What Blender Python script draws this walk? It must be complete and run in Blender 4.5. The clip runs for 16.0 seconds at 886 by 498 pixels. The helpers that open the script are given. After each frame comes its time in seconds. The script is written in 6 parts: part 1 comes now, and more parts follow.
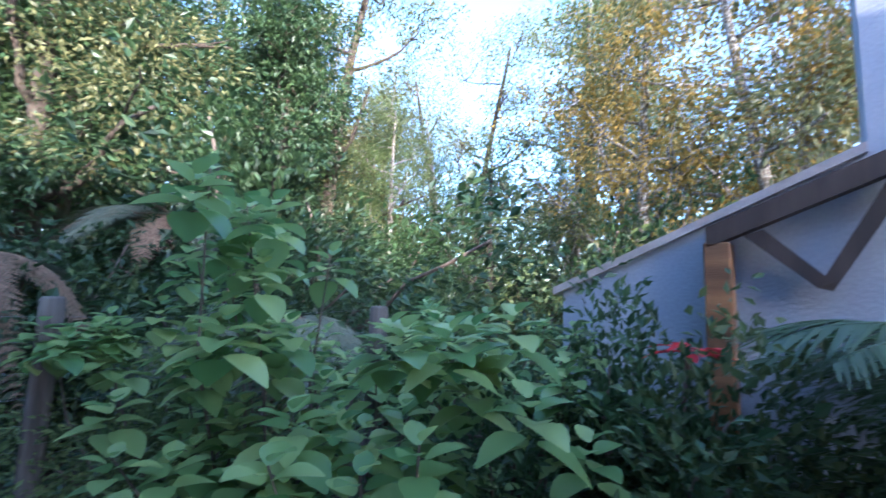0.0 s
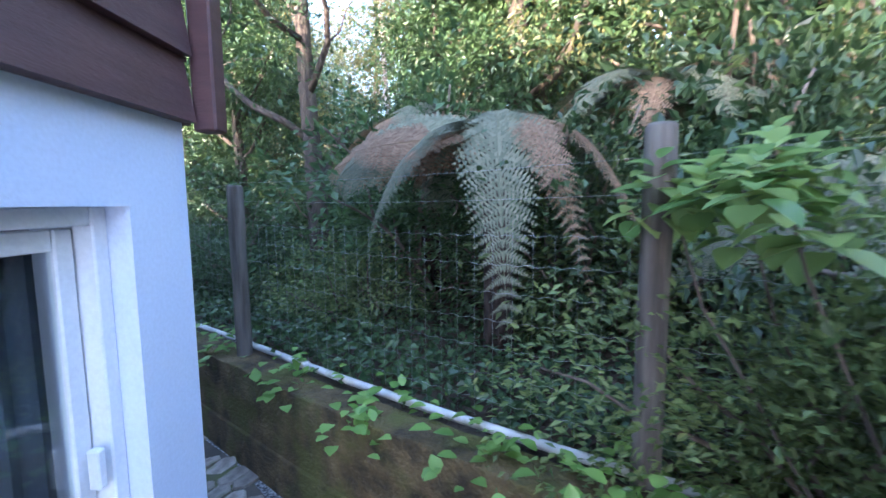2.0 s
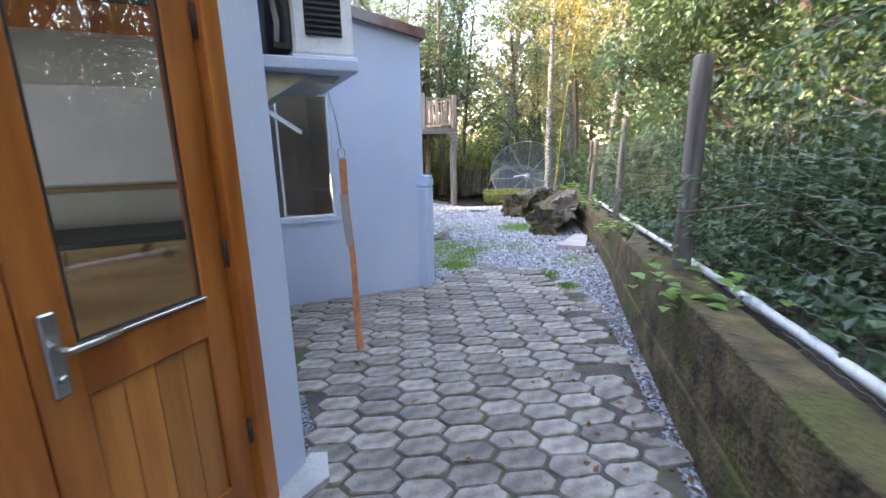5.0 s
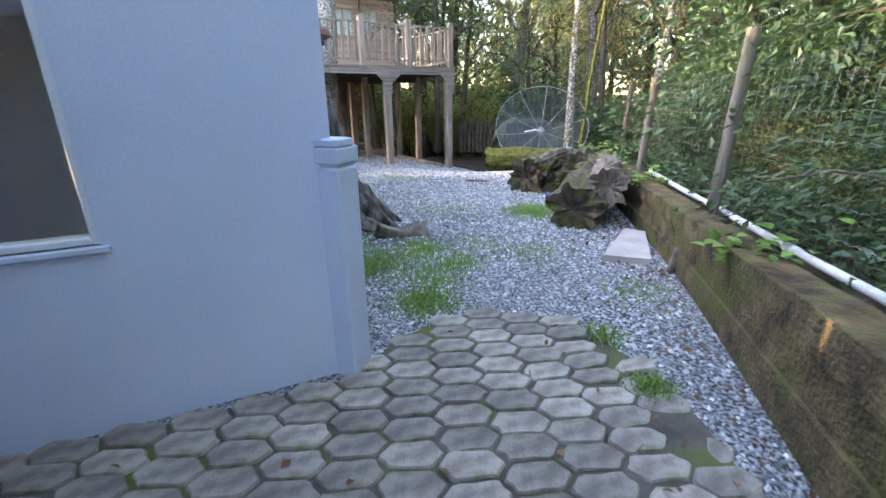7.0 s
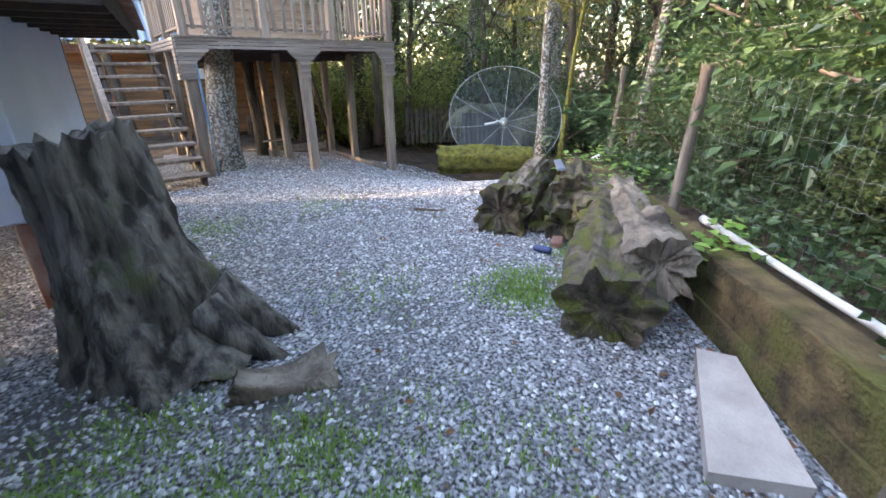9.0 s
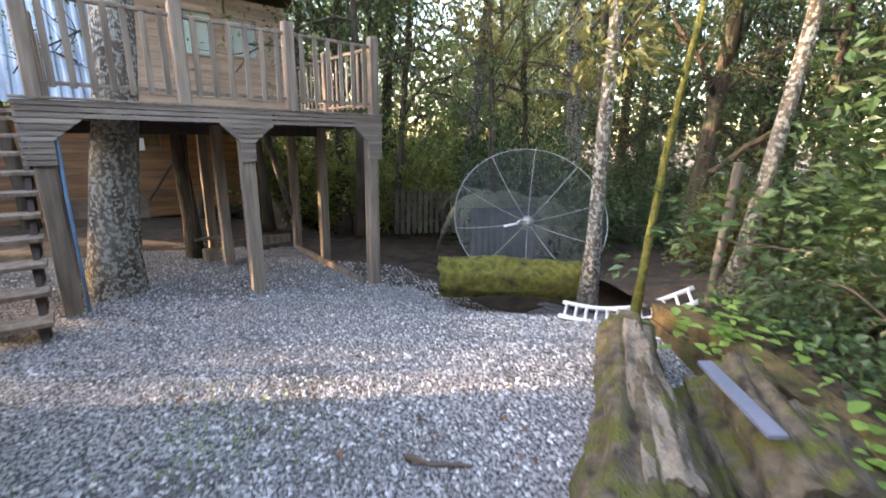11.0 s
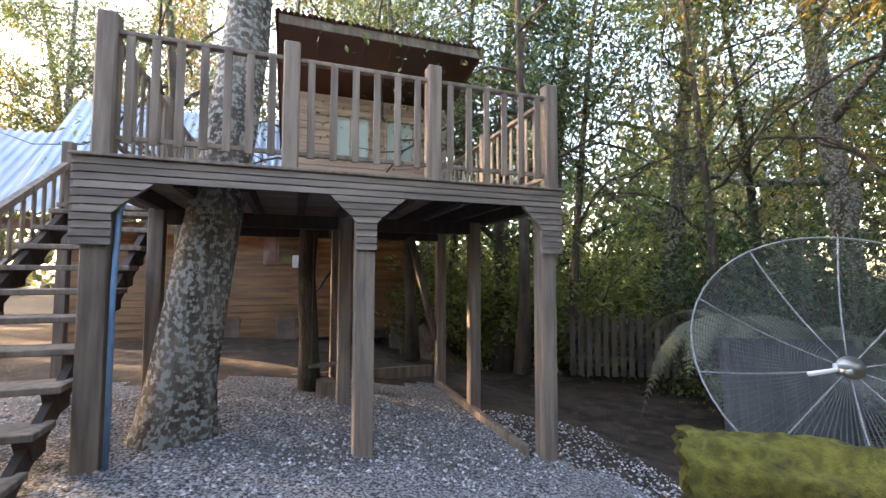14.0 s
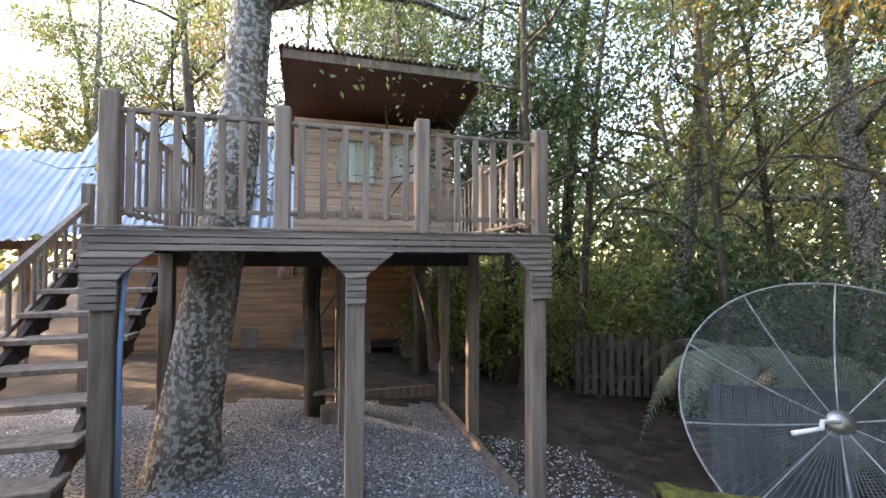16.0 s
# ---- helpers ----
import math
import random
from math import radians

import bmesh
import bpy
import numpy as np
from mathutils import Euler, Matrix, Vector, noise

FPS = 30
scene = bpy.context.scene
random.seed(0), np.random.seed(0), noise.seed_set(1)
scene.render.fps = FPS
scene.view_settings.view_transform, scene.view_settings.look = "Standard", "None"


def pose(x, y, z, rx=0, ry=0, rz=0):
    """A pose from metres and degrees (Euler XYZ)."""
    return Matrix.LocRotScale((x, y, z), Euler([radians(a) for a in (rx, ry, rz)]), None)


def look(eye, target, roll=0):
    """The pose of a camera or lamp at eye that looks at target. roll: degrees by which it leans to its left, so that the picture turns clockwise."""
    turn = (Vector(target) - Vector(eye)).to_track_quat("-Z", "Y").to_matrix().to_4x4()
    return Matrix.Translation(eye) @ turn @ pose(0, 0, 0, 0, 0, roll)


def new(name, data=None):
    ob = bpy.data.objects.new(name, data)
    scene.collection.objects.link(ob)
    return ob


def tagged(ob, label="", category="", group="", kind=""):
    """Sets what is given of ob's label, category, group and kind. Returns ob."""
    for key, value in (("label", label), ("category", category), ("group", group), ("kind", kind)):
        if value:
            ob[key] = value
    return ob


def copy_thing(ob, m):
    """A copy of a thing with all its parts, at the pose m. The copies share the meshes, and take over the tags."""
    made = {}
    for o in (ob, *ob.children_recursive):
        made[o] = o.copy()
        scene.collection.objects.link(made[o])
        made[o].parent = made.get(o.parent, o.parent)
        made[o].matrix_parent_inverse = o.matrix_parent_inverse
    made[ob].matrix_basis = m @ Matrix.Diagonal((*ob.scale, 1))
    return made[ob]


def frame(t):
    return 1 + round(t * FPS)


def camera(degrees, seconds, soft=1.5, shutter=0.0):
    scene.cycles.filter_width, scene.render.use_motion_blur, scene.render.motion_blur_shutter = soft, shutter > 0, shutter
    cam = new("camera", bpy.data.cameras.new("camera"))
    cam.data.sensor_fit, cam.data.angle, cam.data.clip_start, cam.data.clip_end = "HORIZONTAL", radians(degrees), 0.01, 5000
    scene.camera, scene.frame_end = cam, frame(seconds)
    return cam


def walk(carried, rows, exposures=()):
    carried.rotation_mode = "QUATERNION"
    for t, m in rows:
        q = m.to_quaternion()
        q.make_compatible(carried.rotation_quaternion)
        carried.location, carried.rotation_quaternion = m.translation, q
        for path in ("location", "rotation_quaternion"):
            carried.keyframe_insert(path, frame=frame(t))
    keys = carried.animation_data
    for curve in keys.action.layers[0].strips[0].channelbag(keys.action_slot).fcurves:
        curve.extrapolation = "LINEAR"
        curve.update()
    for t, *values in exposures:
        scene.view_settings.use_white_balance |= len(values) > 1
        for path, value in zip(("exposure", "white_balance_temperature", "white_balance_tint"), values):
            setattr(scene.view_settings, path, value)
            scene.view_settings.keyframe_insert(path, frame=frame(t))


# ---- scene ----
cam = camera(91.2, 16.0, shutter=0.2)
ROWS = [
    (0, (-0.07, 0.585, 2.172), (-1.394, 2.067, 2.399), 1.9),
    (0.3, (-0.151, 0.6, 2.143), (-1.74, 1.809, 2.255), 1.7),
    (0.6, (-0.246, 0.546, 2.126), (-2.043, 1.423, 2.129), 0.6),
    (1, (-0.47, 0.493, 2.016), (-2.403, 1.005, 1.983), 0.5),
    (1.5, (-0.908, 0.377, 1.927), (-2.892, 0.619, 1.851), 0.3),
    (2, (-1.596, 0.224, 1.839), (-3.584, 0.163, 1.632), -0.5),
    (2.5, (-2.106, 0.129, 1.739), (-4.051, -0.212, 1.42), -1.8),
    (3, (-2.651, -0.068, 1.677), (-4.492, -0.77, 1.332), -1.5),
    (3.5, (-3.034, -0.361, 1.623), (-4.62, -1.521, 1.253), -1.5),
    (4, (-3.389, -0.9, 1.565), (-4.685, -2.371, 1.168), -0.8),
    (4.5, (-3.731, -1.38, 1.528), (-4.779, -3.027, 1.095), -1.1),
    (5, (-4.068, -1.976, 1.445), (-4.884, -3.742, 0.982), -1.1),
    (5.2, (-4.223, -2.183, 1.406), (-4.986, -3.972, 0.941), -1.1),
    (7.3, (-5.581, -4.435, 1.325), (-6.37, -6.137, 0.632), -0.8),
    (7.5, (-5.71, -4.639, 1.35), (-6.528, -6.321, 0.643), -1.0),
    (7.8, (-5.94, -4.995, 1.375), (-6.797, -6.647, 0.645), -1.3),
    (8.1, (-6.062, -5.285, 1.397), (-6.955, -6.914, 0.655), -1.2),
    (10.3, (-7.402, -7.672, 1.634), (-8.386, -9.226, 0.847), 0.8),
    (10.5, (-7.522, -7.946, 1.624), (-8.523, -9.508, 0.877), 1),
    (11, (-7.771, -8.646, 1.7), (-8.811, -10.279, 1.198), 1.1),
    (11.5, (-7.971, -9.226, 1.772), (-8.945, -10.959, 1.557), 0.6),
    (12, (-8.165, -9.826, 1.761), (-9.001, -11.643, 1.713), 0.6),
    (12.5, (-8.302, -10.313, 1.68), (-9.037, -12.172, 1.742), 0.7),
    (13, (-8.432, -10.626, 1.466), (-9.007, -12.54, 1.555), 0.7),
    (13.5, (-8.453, -10.689, 1.182), (-8.917, -12.632, 1.288), 0.5),
    (14, (-8.5, -10.695, 1.208), (-8.904, -12.651, 1.317), 0.2),
    (14.5, (-8.597, -10.619, 1.504), (-8.957, -12.583, 1.605), 0.2),
    (15, (-8.781, -10.448, 1.585), (-9.112, -12.419, 1.659), 0.2),
    (15.5, (-8.854, -10.408, 1.658), (-9.167, -12.382, 1.716), 0.1),
    (16, (-8.764, -10.52, 1.732), (-9.063, -12.497, 1.783), 0.1),
]

walk(cam, [(t, look(e, g, r)) for t, e, g, r in ROWS], [(0.0, 3.2, 4800, 18), (0.5, 3.7, 4800, 17), (1.5, 4.3, 5100, 19), (2.5, 4.3, 5900, 20), (4.0, 4.85, 6800, 22), (5.0, 4.85, 7200, 25), (7.5, 4.48, 6900, 19), (10.5, 4.25, 7400, 19), (12.0, 4.05, 7600, 22), (16.0, 4.05, 7300, 22)])

# ---------------------------------------------------------------- light
world = bpy.data.worlds.new("sky")
scene.world = world
world.use_nodes = True
wn = world.node_tree.nodes
sky = wn.new("ShaderNodeTexSky")
sky.sky_type, sky.sun_disc = "NISHITA", False
SUN_EL, SUN_AZ = 12.0, 118.0          # degrees; azimuth of the sun, clockwise from +y
sky.sun_elevation, sky.sun_rotation = radians(SUN_EL), radians(SUN_AZ)
sky.air_density, sky.dust_density = 1.0, 1.5
wn["Background"].inputs["Strength"].default_value = 0.15
world.node_tree.links.new(sky.outputs[0], wn["Background"].inputs["Color"])
lamp = bpy.data.lights.new("sun", "SUN")
lamp.energy, lamp.angle, lamp.color = 2.0, radians(0.6), (1.0, 0.78, 0.52)
sun = new("sun", lamp)
sd = Vector((math.sin(radians(SUN_AZ)) * math.cos(radians(SUN_EL)), math.cos(radians(SUN_AZ)) * math.cos(radians(SUN_EL)), math.sin(radians(SUN_EL))))
sun.matrix_world = look(sd * 100, (0, 0, 0))


# ---------------------------------------------------------------- materials
def material(name, c1, c2, scale=4.0, rough=0.8, bump=0.3, fine=60.0, metal=0.0, c3=None, stretch=(1, 1, 1), spread=(0.35, 0.65), c3_at=(0.55, 0.7), c3_scale=None, island=0.0, objvar=0.0, dist=0.01):
    m = bpy.data.materials.new(name)
    m.use_nodes = True
    nt = m.node_tree
    N, L = nt.nodes, nt.links
    b = N["Principled BSDF"]
    co = N.new("ShaderNodeTexCoord")
    mp = N.new("ShaderNodeMapping")
    mp.inputs["Scale"].default_value = stretch
    L.new(co.outputs["Object"], mp.inputs["Vector"])
    n1 = N.new("ShaderNodeTexNoise")
    n1.inputs["Scale"].default_value, n1.inputs["Detail"].default_value = scale, 6
    n2 = N.new("ShaderNodeTexNoise")
    n2.inputs["Scale"].default_value, n2.inputs["Detail"].default_value = fine, 4
    for n in (n1, n2):
        L.new(mp.outputs[0], n.inputs["Vector"])
    r = N.new("ShaderNodeMapRange")
    r.inputs["From Min"].default_value, r.inputs["From Max"].default_value = spread
    L.new(n1.outputs["Fac"], r.inputs["Value"])
    mix = N.new("ShaderNodeMix")
    mix.data_type = "RGBA"
    mix.inputs["A"].default_value, mix.inputs["B"].default_value = (*c1, 1), (*c2, 1)
    L.new(r.outputs[0], mix.inputs["Factor"])
    out = mix.outputs["Result"]
    if c3:
        n3 = N.new("ShaderNodeTexNoise")
        n3.inputs["Scale"].default_value, n3.inputs["Detail"].default_value = c3_scale or scale * 0.4, 8
        L.new(co.outputs["Object"], n3.inputs["Vector"])
        r3 = N.new("ShaderNodeMapRange")
        r3.inputs["From Min"].default_value, r3.inputs["From Max"].default_value = c3_at
        L.new(n3.outputs["Fac"], r3.inputs["Value"])
        m3 = N.new("ShaderNodeMix")
        m3.data_type = "RGBA"
        m3.inputs["B"].default_value = (*c3, 1)
        L.new(out, m3.inputs["A"])
        L.new(r3.outputs[0], m3.inputs["Factor"])
        out = m3.outputs["Result"]
    hv = N.new("ShaderNodeHueSaturation")
    L.new(out, hv.inputs["Color"])
    va = N.new("ShaderNodeMapRange")
    va.inputs["To Min"].default_value, va.inputs["To Max"].default_value = 0.86, 1.14
    L.new(n2.outputs["Fac"], va.inputs["Value"])
    val = va.outputs[0]
    for amount, node, sock in ((island, "ShaderNodeNewGeometry", "Random Per Island"), (objvar, "ShaderNodeObjectInfo", "Random")):
        if amount:
            g = N.new(node)
            k = N.new("ShaderNodeMapRange")
            k.inputs["To Min"].default_value, k.inputs["To Max"].default_value = 1 - amount, 1 + amount
            L.new(g.outputs[sock], k.inputs["Value"])
            mu = N.new("ShaderNodeMath")
            mu.operation = "MULTIPLY"
            L.new(val, mu.inputs[0])
            L.new(k.outputs[0], mu.inputs[1])
            val = mu.outputs[0]
    L.new(val, hv.inputs["Value"])
    L.new(hv.outputs[0], b.inputs["Base Color"])
    b.inputs["Roughness"].default_value, b.inputs["Metallic"].default_value = rough, metal
    if bump:
        bn = N.new("ShaderNodeBump")
        bn.inputs["Strength"].default_value, bn.inputs["Distance"].default_value = bump, dist
        ad = N.new("ShaderNodeMath")
        ad.operation = "ADD"
        L.new(n1.outputs["Fac"], ad.inputs[0])
        L.new(n2.outputs["Fac"], ad.inputs[1])
        L.new(ad.outputs[0], bn.inputs["Height"])
        L.new(bn.outputs[0], b.inputs["Normal"])
    return m


def leaf_material(name, c1, c2, trans=0.35, rough=0.45, vary=0.35):
    m = bpy.data.materials.new(name)
    m.use_nodes = True
    N, L = m.node_tree.nodes, m.node_tree.links
    b = N["Principled BSDF"]
    g = N.new("ShaderNodeNewGeometry")
    oi = N.new("ShaderNodeObjectInfo")
    mix = N.new("ShaderNodeMix")
    mix.data_type = "RGBA"
    mix.inputs["A"].default_value, mix.inputs["B"].default_value = (*c1, 1), (*c2, 1)
    L.new(g.outputs["Random Per Island"], mix.inputs["Factor"])
    hv = N.new("ShaderNodeHueSaturation")
    k = N.new("ShaderNodeMapRange")
    k.inputs["To Min"].default_value, k.inputs["To Max"].default_value = 1 - vary, 1 + vary
    L.new(oi.outputs["Random"], k.inputs["Value"])
    L.new(k.outputs[0], hv.inputs["Value"])
    L.new(mix.outputs["Result"], hv.inputs["Color"])
    L.new(hv.outputs[0], b.inputs["Base Color"])
    b.inputs["Roughness"].default_value = rough
    tr = N.new("ShaderNodeBsdfTranslucent")
    L.new(hv.outputs[0], tr.inputs["Color"])
    ms = N.new("ShaderNodeMixShader")
    ms.inputs[0].default_value = trans
    L.new(b.outputs[0], ms.inputs[1])
    L.new(tr.outputs[0], ms.inputs[2])
    L.new(ms.outputs[0], N["Material Output"].inputs["Surface"])
    return m


def glass(name, tint=(0.9, 0.95, 0.95), rough=0.0, shine=0.09):
    m = bpy.data.materials.new(name)
    m.use_nodes = True
    N, L = m.node_tree.nodes, m.node_tree.links
    gl = N.new("ShaderNodeBsdfGlossy")
    gl.inputs["Roughness"].default_value = rough
    tr = N.new("ShaderNodeBsdfTransparent")
    tr.inputs["Color"].default_value = (*tint, 1)
    ms = N.new("ShaderNodeMixShader")
    ms.inputs[0].default_value = shine
    L.new(tr.outputs[0], ms.inputs[1])
    L.new(gl.outputs[0], ms.inputs[2])
    L.new(ms.outputs[0], N["Material Output"].inputs["Surface"])
    return m


M = dict(
    wall=material("painted_wall", (0.49, 0.555, 0.70), (0.55, 0.61, 0.745), 1.3, 0.75, 0.25, 90, c3=(0.45, 0.50, 0.58), c3_at=(0.55, 0.8), dist=0.004),
    greywall=material("grey_stucco", (0.28, 0.31, 0.38), (0.38, 0.40, 0.46), 1.6, 0.85, 0.4, 70, c3=(0.30, 0.32, 0.35), c3_at=(0.52, 0.75)),
    clad=material("dark_stained_cladding", (0.060, 0.026, 0.028), (0.090, 0.040, 0.040), 3, 0.5, 0.3, 40, stretch=(1, 1, 8), island=0.2),
    clad_blue=material("slate_painted_cladding", (0.10, 0.12, 0.17), (0.14, 0.16, 0.22), 3, 0.55, 0.3, 40, stretch=(1, 1, 8), island=0.15),
    door=material("varnished_wood", (0.30, 0.078, 0.014), (0.50, 0.165, 0.036), 2.2, 0.28, 0.15, 30, stretch=(5, 5, 0.6), objvar=0.12),
    door_panel=material("varnished_wood_panel", (0.34, 0.11, 0.022), (0.54, 0.215, 0.055), 2.2, 0.30, 0.15, 30, stretch=(6, 6, 0.5), objvar=0.25),
    deckwood=material("weathered_deck_wood", (0.155, 0.118, 0.092), (0.285, 0.225, 0.18), 3, 0.85, 0.5, 50, stretch=(6, 6, 0.5), objvar=0.15),
    deckboard=material("weathered_clapboard", (0.165, 0.13, 0.108), (0.30, 0.245, 0.21), 3, 0.85, 0.4, 50, stretch=(0.5, 6, 6), objvar=0.15),
    post=material("old_fence_post", (0.070, 0.057, 0.048), (0.185, 0.160, 0.138), 3, 0.9, 0.6, 50, stretch=(6, 6, 0.5), c3=(0.10, 0.12, 0.06), c3_at=(0.58, 0.75)),
    cabinwood=material("varnished_cabin_boards", (0.13, 0.062, 0.025), (0.30, 0.145, 0.055), 2, 0.55, 0.3, 40, stretch=(0.5, 6, 6), island=0.25),
    cabinpale=material("weathered_cabin_boards", (0.29, 0.19, 0.13), (0.42, 0.30, 0.22), 2, 0.7, 0.3, 40, stretch=(0.5, 6, 6), objvar=0.12),
    soffit=material("brown_soffit", (0.10, 0.050, 0.038), (0.14, 0.07, 0.05), 2, 0.6, 0.2, 40),
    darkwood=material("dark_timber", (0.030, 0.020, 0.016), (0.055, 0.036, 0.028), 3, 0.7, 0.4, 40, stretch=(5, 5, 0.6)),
    concrete=material("mossy_concrete", (0.038, 0.024, 0.010), (0.165, 0.115, 0.050), 6, 0.95, 1.0, 45, spread=(0.36, 0.66), c3=(0.088, 0.085, 0.018), c3_at=(0.48, 0.62), c3_scale=3.4, dist=0.03),
    plinth=material("cement_plinth", (0.34, 0.33, 0.32), (0.48, 0.47, 0.45), 3, 0.9, 0.4, 60),
    paver=material("concrete_paver", (0.165, 0.137, 0.118), (0.37, 0.32, 0.275), 12, 0.9, 0.8, 140, objvar=0.32, c3=(0.10, 0.105, 0.045), c3_at=(0.54, 0.70), c3_scale=7),
    joint=material("sandy_joint_soil", (0.05, 0.043, 0.036), (0.10, 0.085, 0.07), 6, 1.0, 0.5, 60, c3=(0.08, 0.10, 0.02), c3_at=(0.50, 0.64), c3_scale=2.2),
    gravel=material("gravel_ground", (0.06, 0.058, 0.06), (0.45, 0.44, 0.455), 48, 0.95, 1.0, 150, spread=(0.42, 0.60), c3=(0.10, 0.095, 0.085), c3_at=(0.56, 0.72), c3_scale=0.8, dist=0.02),
    stone=material("crushed_stone", (0.27, 0.265, 0.275), (0.48, 0.467, 0.475), 10, 0.95, 0.3, 80, island=0.7),
    soil=material("forest_soil", (0.032, 0.023, 0.016), (0.085, 0.059, 0.042), 3, 1.0, 0.9, 30, c3=(0.13, 0.085, 0.055), c3_at=(0.55, 0.7), c3_scale=5, dist=0.03),
    redsoil=material("packed_red_soil", (0.13, 0.090, 0.070), (0.22, 0.16, 0.13), 4, 1.0, 0.6, 60),
    pipe=material("pale_pvc_pipe", (0.46, 0.45, 0.43), (0.60, 0.59, 0.57), 6, 0.5, 0.1, 60, c3=(0.16, 0.15, 0.09), c3_at=(0.56, 0.70), c3_scale=4),
    white=material("white_enamel", (0.72, 0.72, 0.72), (0.80, 0.80, 0.80), 5, 0.45, 0.1, 80, c3=(0.55, 0.52, 0.48), c3_at=(0.62, 0.8)),
    alu=material("white_aluminium", (0.62, 0.65, 0.70), (0.70, 0.72, 0.76), 3, 0.4, 0.05, 80),
    black=material("black_plastic", (0.02, 0.022, 0.025), (0.035, 0.037, 0.04), 5, 0.5, 0.1, 80),
    steel=material("brushed_steel", (0.5, 0.49, 0.47), (0.6, 0.59, 0.57), 8, 0.35, 0.1, 90, metal=1.0),
    wire=material("galvanised_wire", (0.24, 0.25, 0.25), (0.36, 0.37, 0.37), 30, 0.5, 0.1, 90, metal=0.3),
    zinc=material("zinc_roof_sheet", (0.30, 0.36, 0.44), (0.38, 0.44, 0.52), 2, 0.4, 0.1, 40, metal=0.6),
    bark=material("lichen_bark", (0.060, 0.048, 0.038), (0.19, 0.16, 0.13), 9, 0.95, 1.0, 50, stretch=(1, 1, 0.3), c3=(0.33, 0.33, 0.305), c3_at=(0.49, 0.57), c3_scale=24, dist=0.03),
    barkdark=material("dark_bark", (0.040, 0.030, 0.024), (0.10, 0.078, 0.060), 7, 0.95, 1.0, 40, stretch=(1, 1, 0.25), dist=0.03, c3=(0.10, 0.105, 0.06), c3_at=(0.55, 0.7)),
    deadwood=material("rotten_wood", (0.11, 0.085, 0.065), (0.26, 0.215, 0.17), 5, 0.95, 1.0, 40, stretch=(1, 1, 0.3), c3=(0.03, 0.022, 0.016), c3_at=(0.55, 0.68), c3_scale=3, dist=0.03),
    stumpbark=material("weathered_stump", (0.028, 0.022, 0.018), (0.18, 0.158, 0.135), 14, 0.95, 1.0, 60, stretch=(1, 1, 0.16), spread=(0.38, 0.62), c3=(0.09, 0.10, 0.04), c3_at=(0.60, 0.72), c3_scale=3, dist=0.03),
    mosslog=material("mossy_log", (0.040, 0.029, 0.021), (0.16, 0.125, 0.090), 9, 1.0, 1.0, 60, stretch=(1, 1, 1), c3=(0.095, 0.098, 0.020), c3_at=(0.47, 0.62), c3_scale=7, dist=0.03),
    moss=material("yellow_green_moss", (0.085, 0.085, 0.014), (0.19, 0.175, 0.035), 14, 1.0, 1.0, 90, c3=(0.035, 0.028, 0.014), c3_at=(0.55, 0.70), c3_scale=7, dist=0.02),
    slab=material("cut_stone_slab", (0.33, 0.28, 0.25), (0.44, 0.385, 0.35), 5, 0.85, 0.3, 80),
    tile=material("old_roof_tile", (0.16, 0.075, 0.055), (0.26, 0.14, 0.11), 5, 0.9, 0.5, 50, c3=(0.30, 0.28, 0.27), c3_at=(0.5, 0.65)),
    orange=material("orange_webbing", (0.62, 0.20, 0.09), (0.72, 0.28, 0.14), 20, 0.7, 0.2, 200),
    navy=material("navy_plastic", (0.015, 0.03, 0.10), (0.03, 0.05, 0.14), 5, 0.5, 0.1, 60),
    blue=material("blue_plastic_pipe", (0.12, 0.25, 0.45), (0.20, 0.36, 0.56), 5, 0.5, 0.1, 60),
    cream=material("cream_plaster", (0.50, 0.49, 0.44), (0.58, 0.57, 0.52), 2, 0.8, 0.1, 60),
    knotty=material("knotty_pine", (0.28, 0.17, 0.08), (0.42, 0.27, 0.13), 2, 0.5, 0.2, 40, stretch=(0.6, 5, 5), c3=(0.10, 0.045, 0.02), c3_at=(0.66, 0.72), c3_scale=5),
    roomfloor=material("room_floor_boards", (0.20, 0.12, 0.06), (0.30, 0.19, 0.10), 2, 0.5, 0.2, 40, stretch=(0.6, 5, 5)),
    mesh=material("dish_mesh_sheet", (0.065, 0.075, 0.078), (0.11, 0.125, 0.125), 5, 0.6, 0.0, 60, metal=0.3),
    bluecloth=material("blue_grey_cloth", (0.055, 0.062, 0.085), (0.085, 0.095, 0.125), 6, 0.9, 0.2, 120),
    fern_trunk=material("fibrous_fern_trunk", (0.018, 0.012, 0.010), (0.060, 0.036, 0.026), 20, 1.0, 1.0, 60, stretch=(1, 1, 0.25), dist=0.03),
    sheet=material("dark_metal_sheet", (0.045, 0.050, 0.058), (0.080, 0.086, 0.096), 4, 0.55, 0.2, 50),
    twig=material("dry_twig", (0.09, 0.065, 0.05), (0.18, 0.14, 0.11), 8, 0.95, 0.5, 60),
)
G = glass("window_glass")
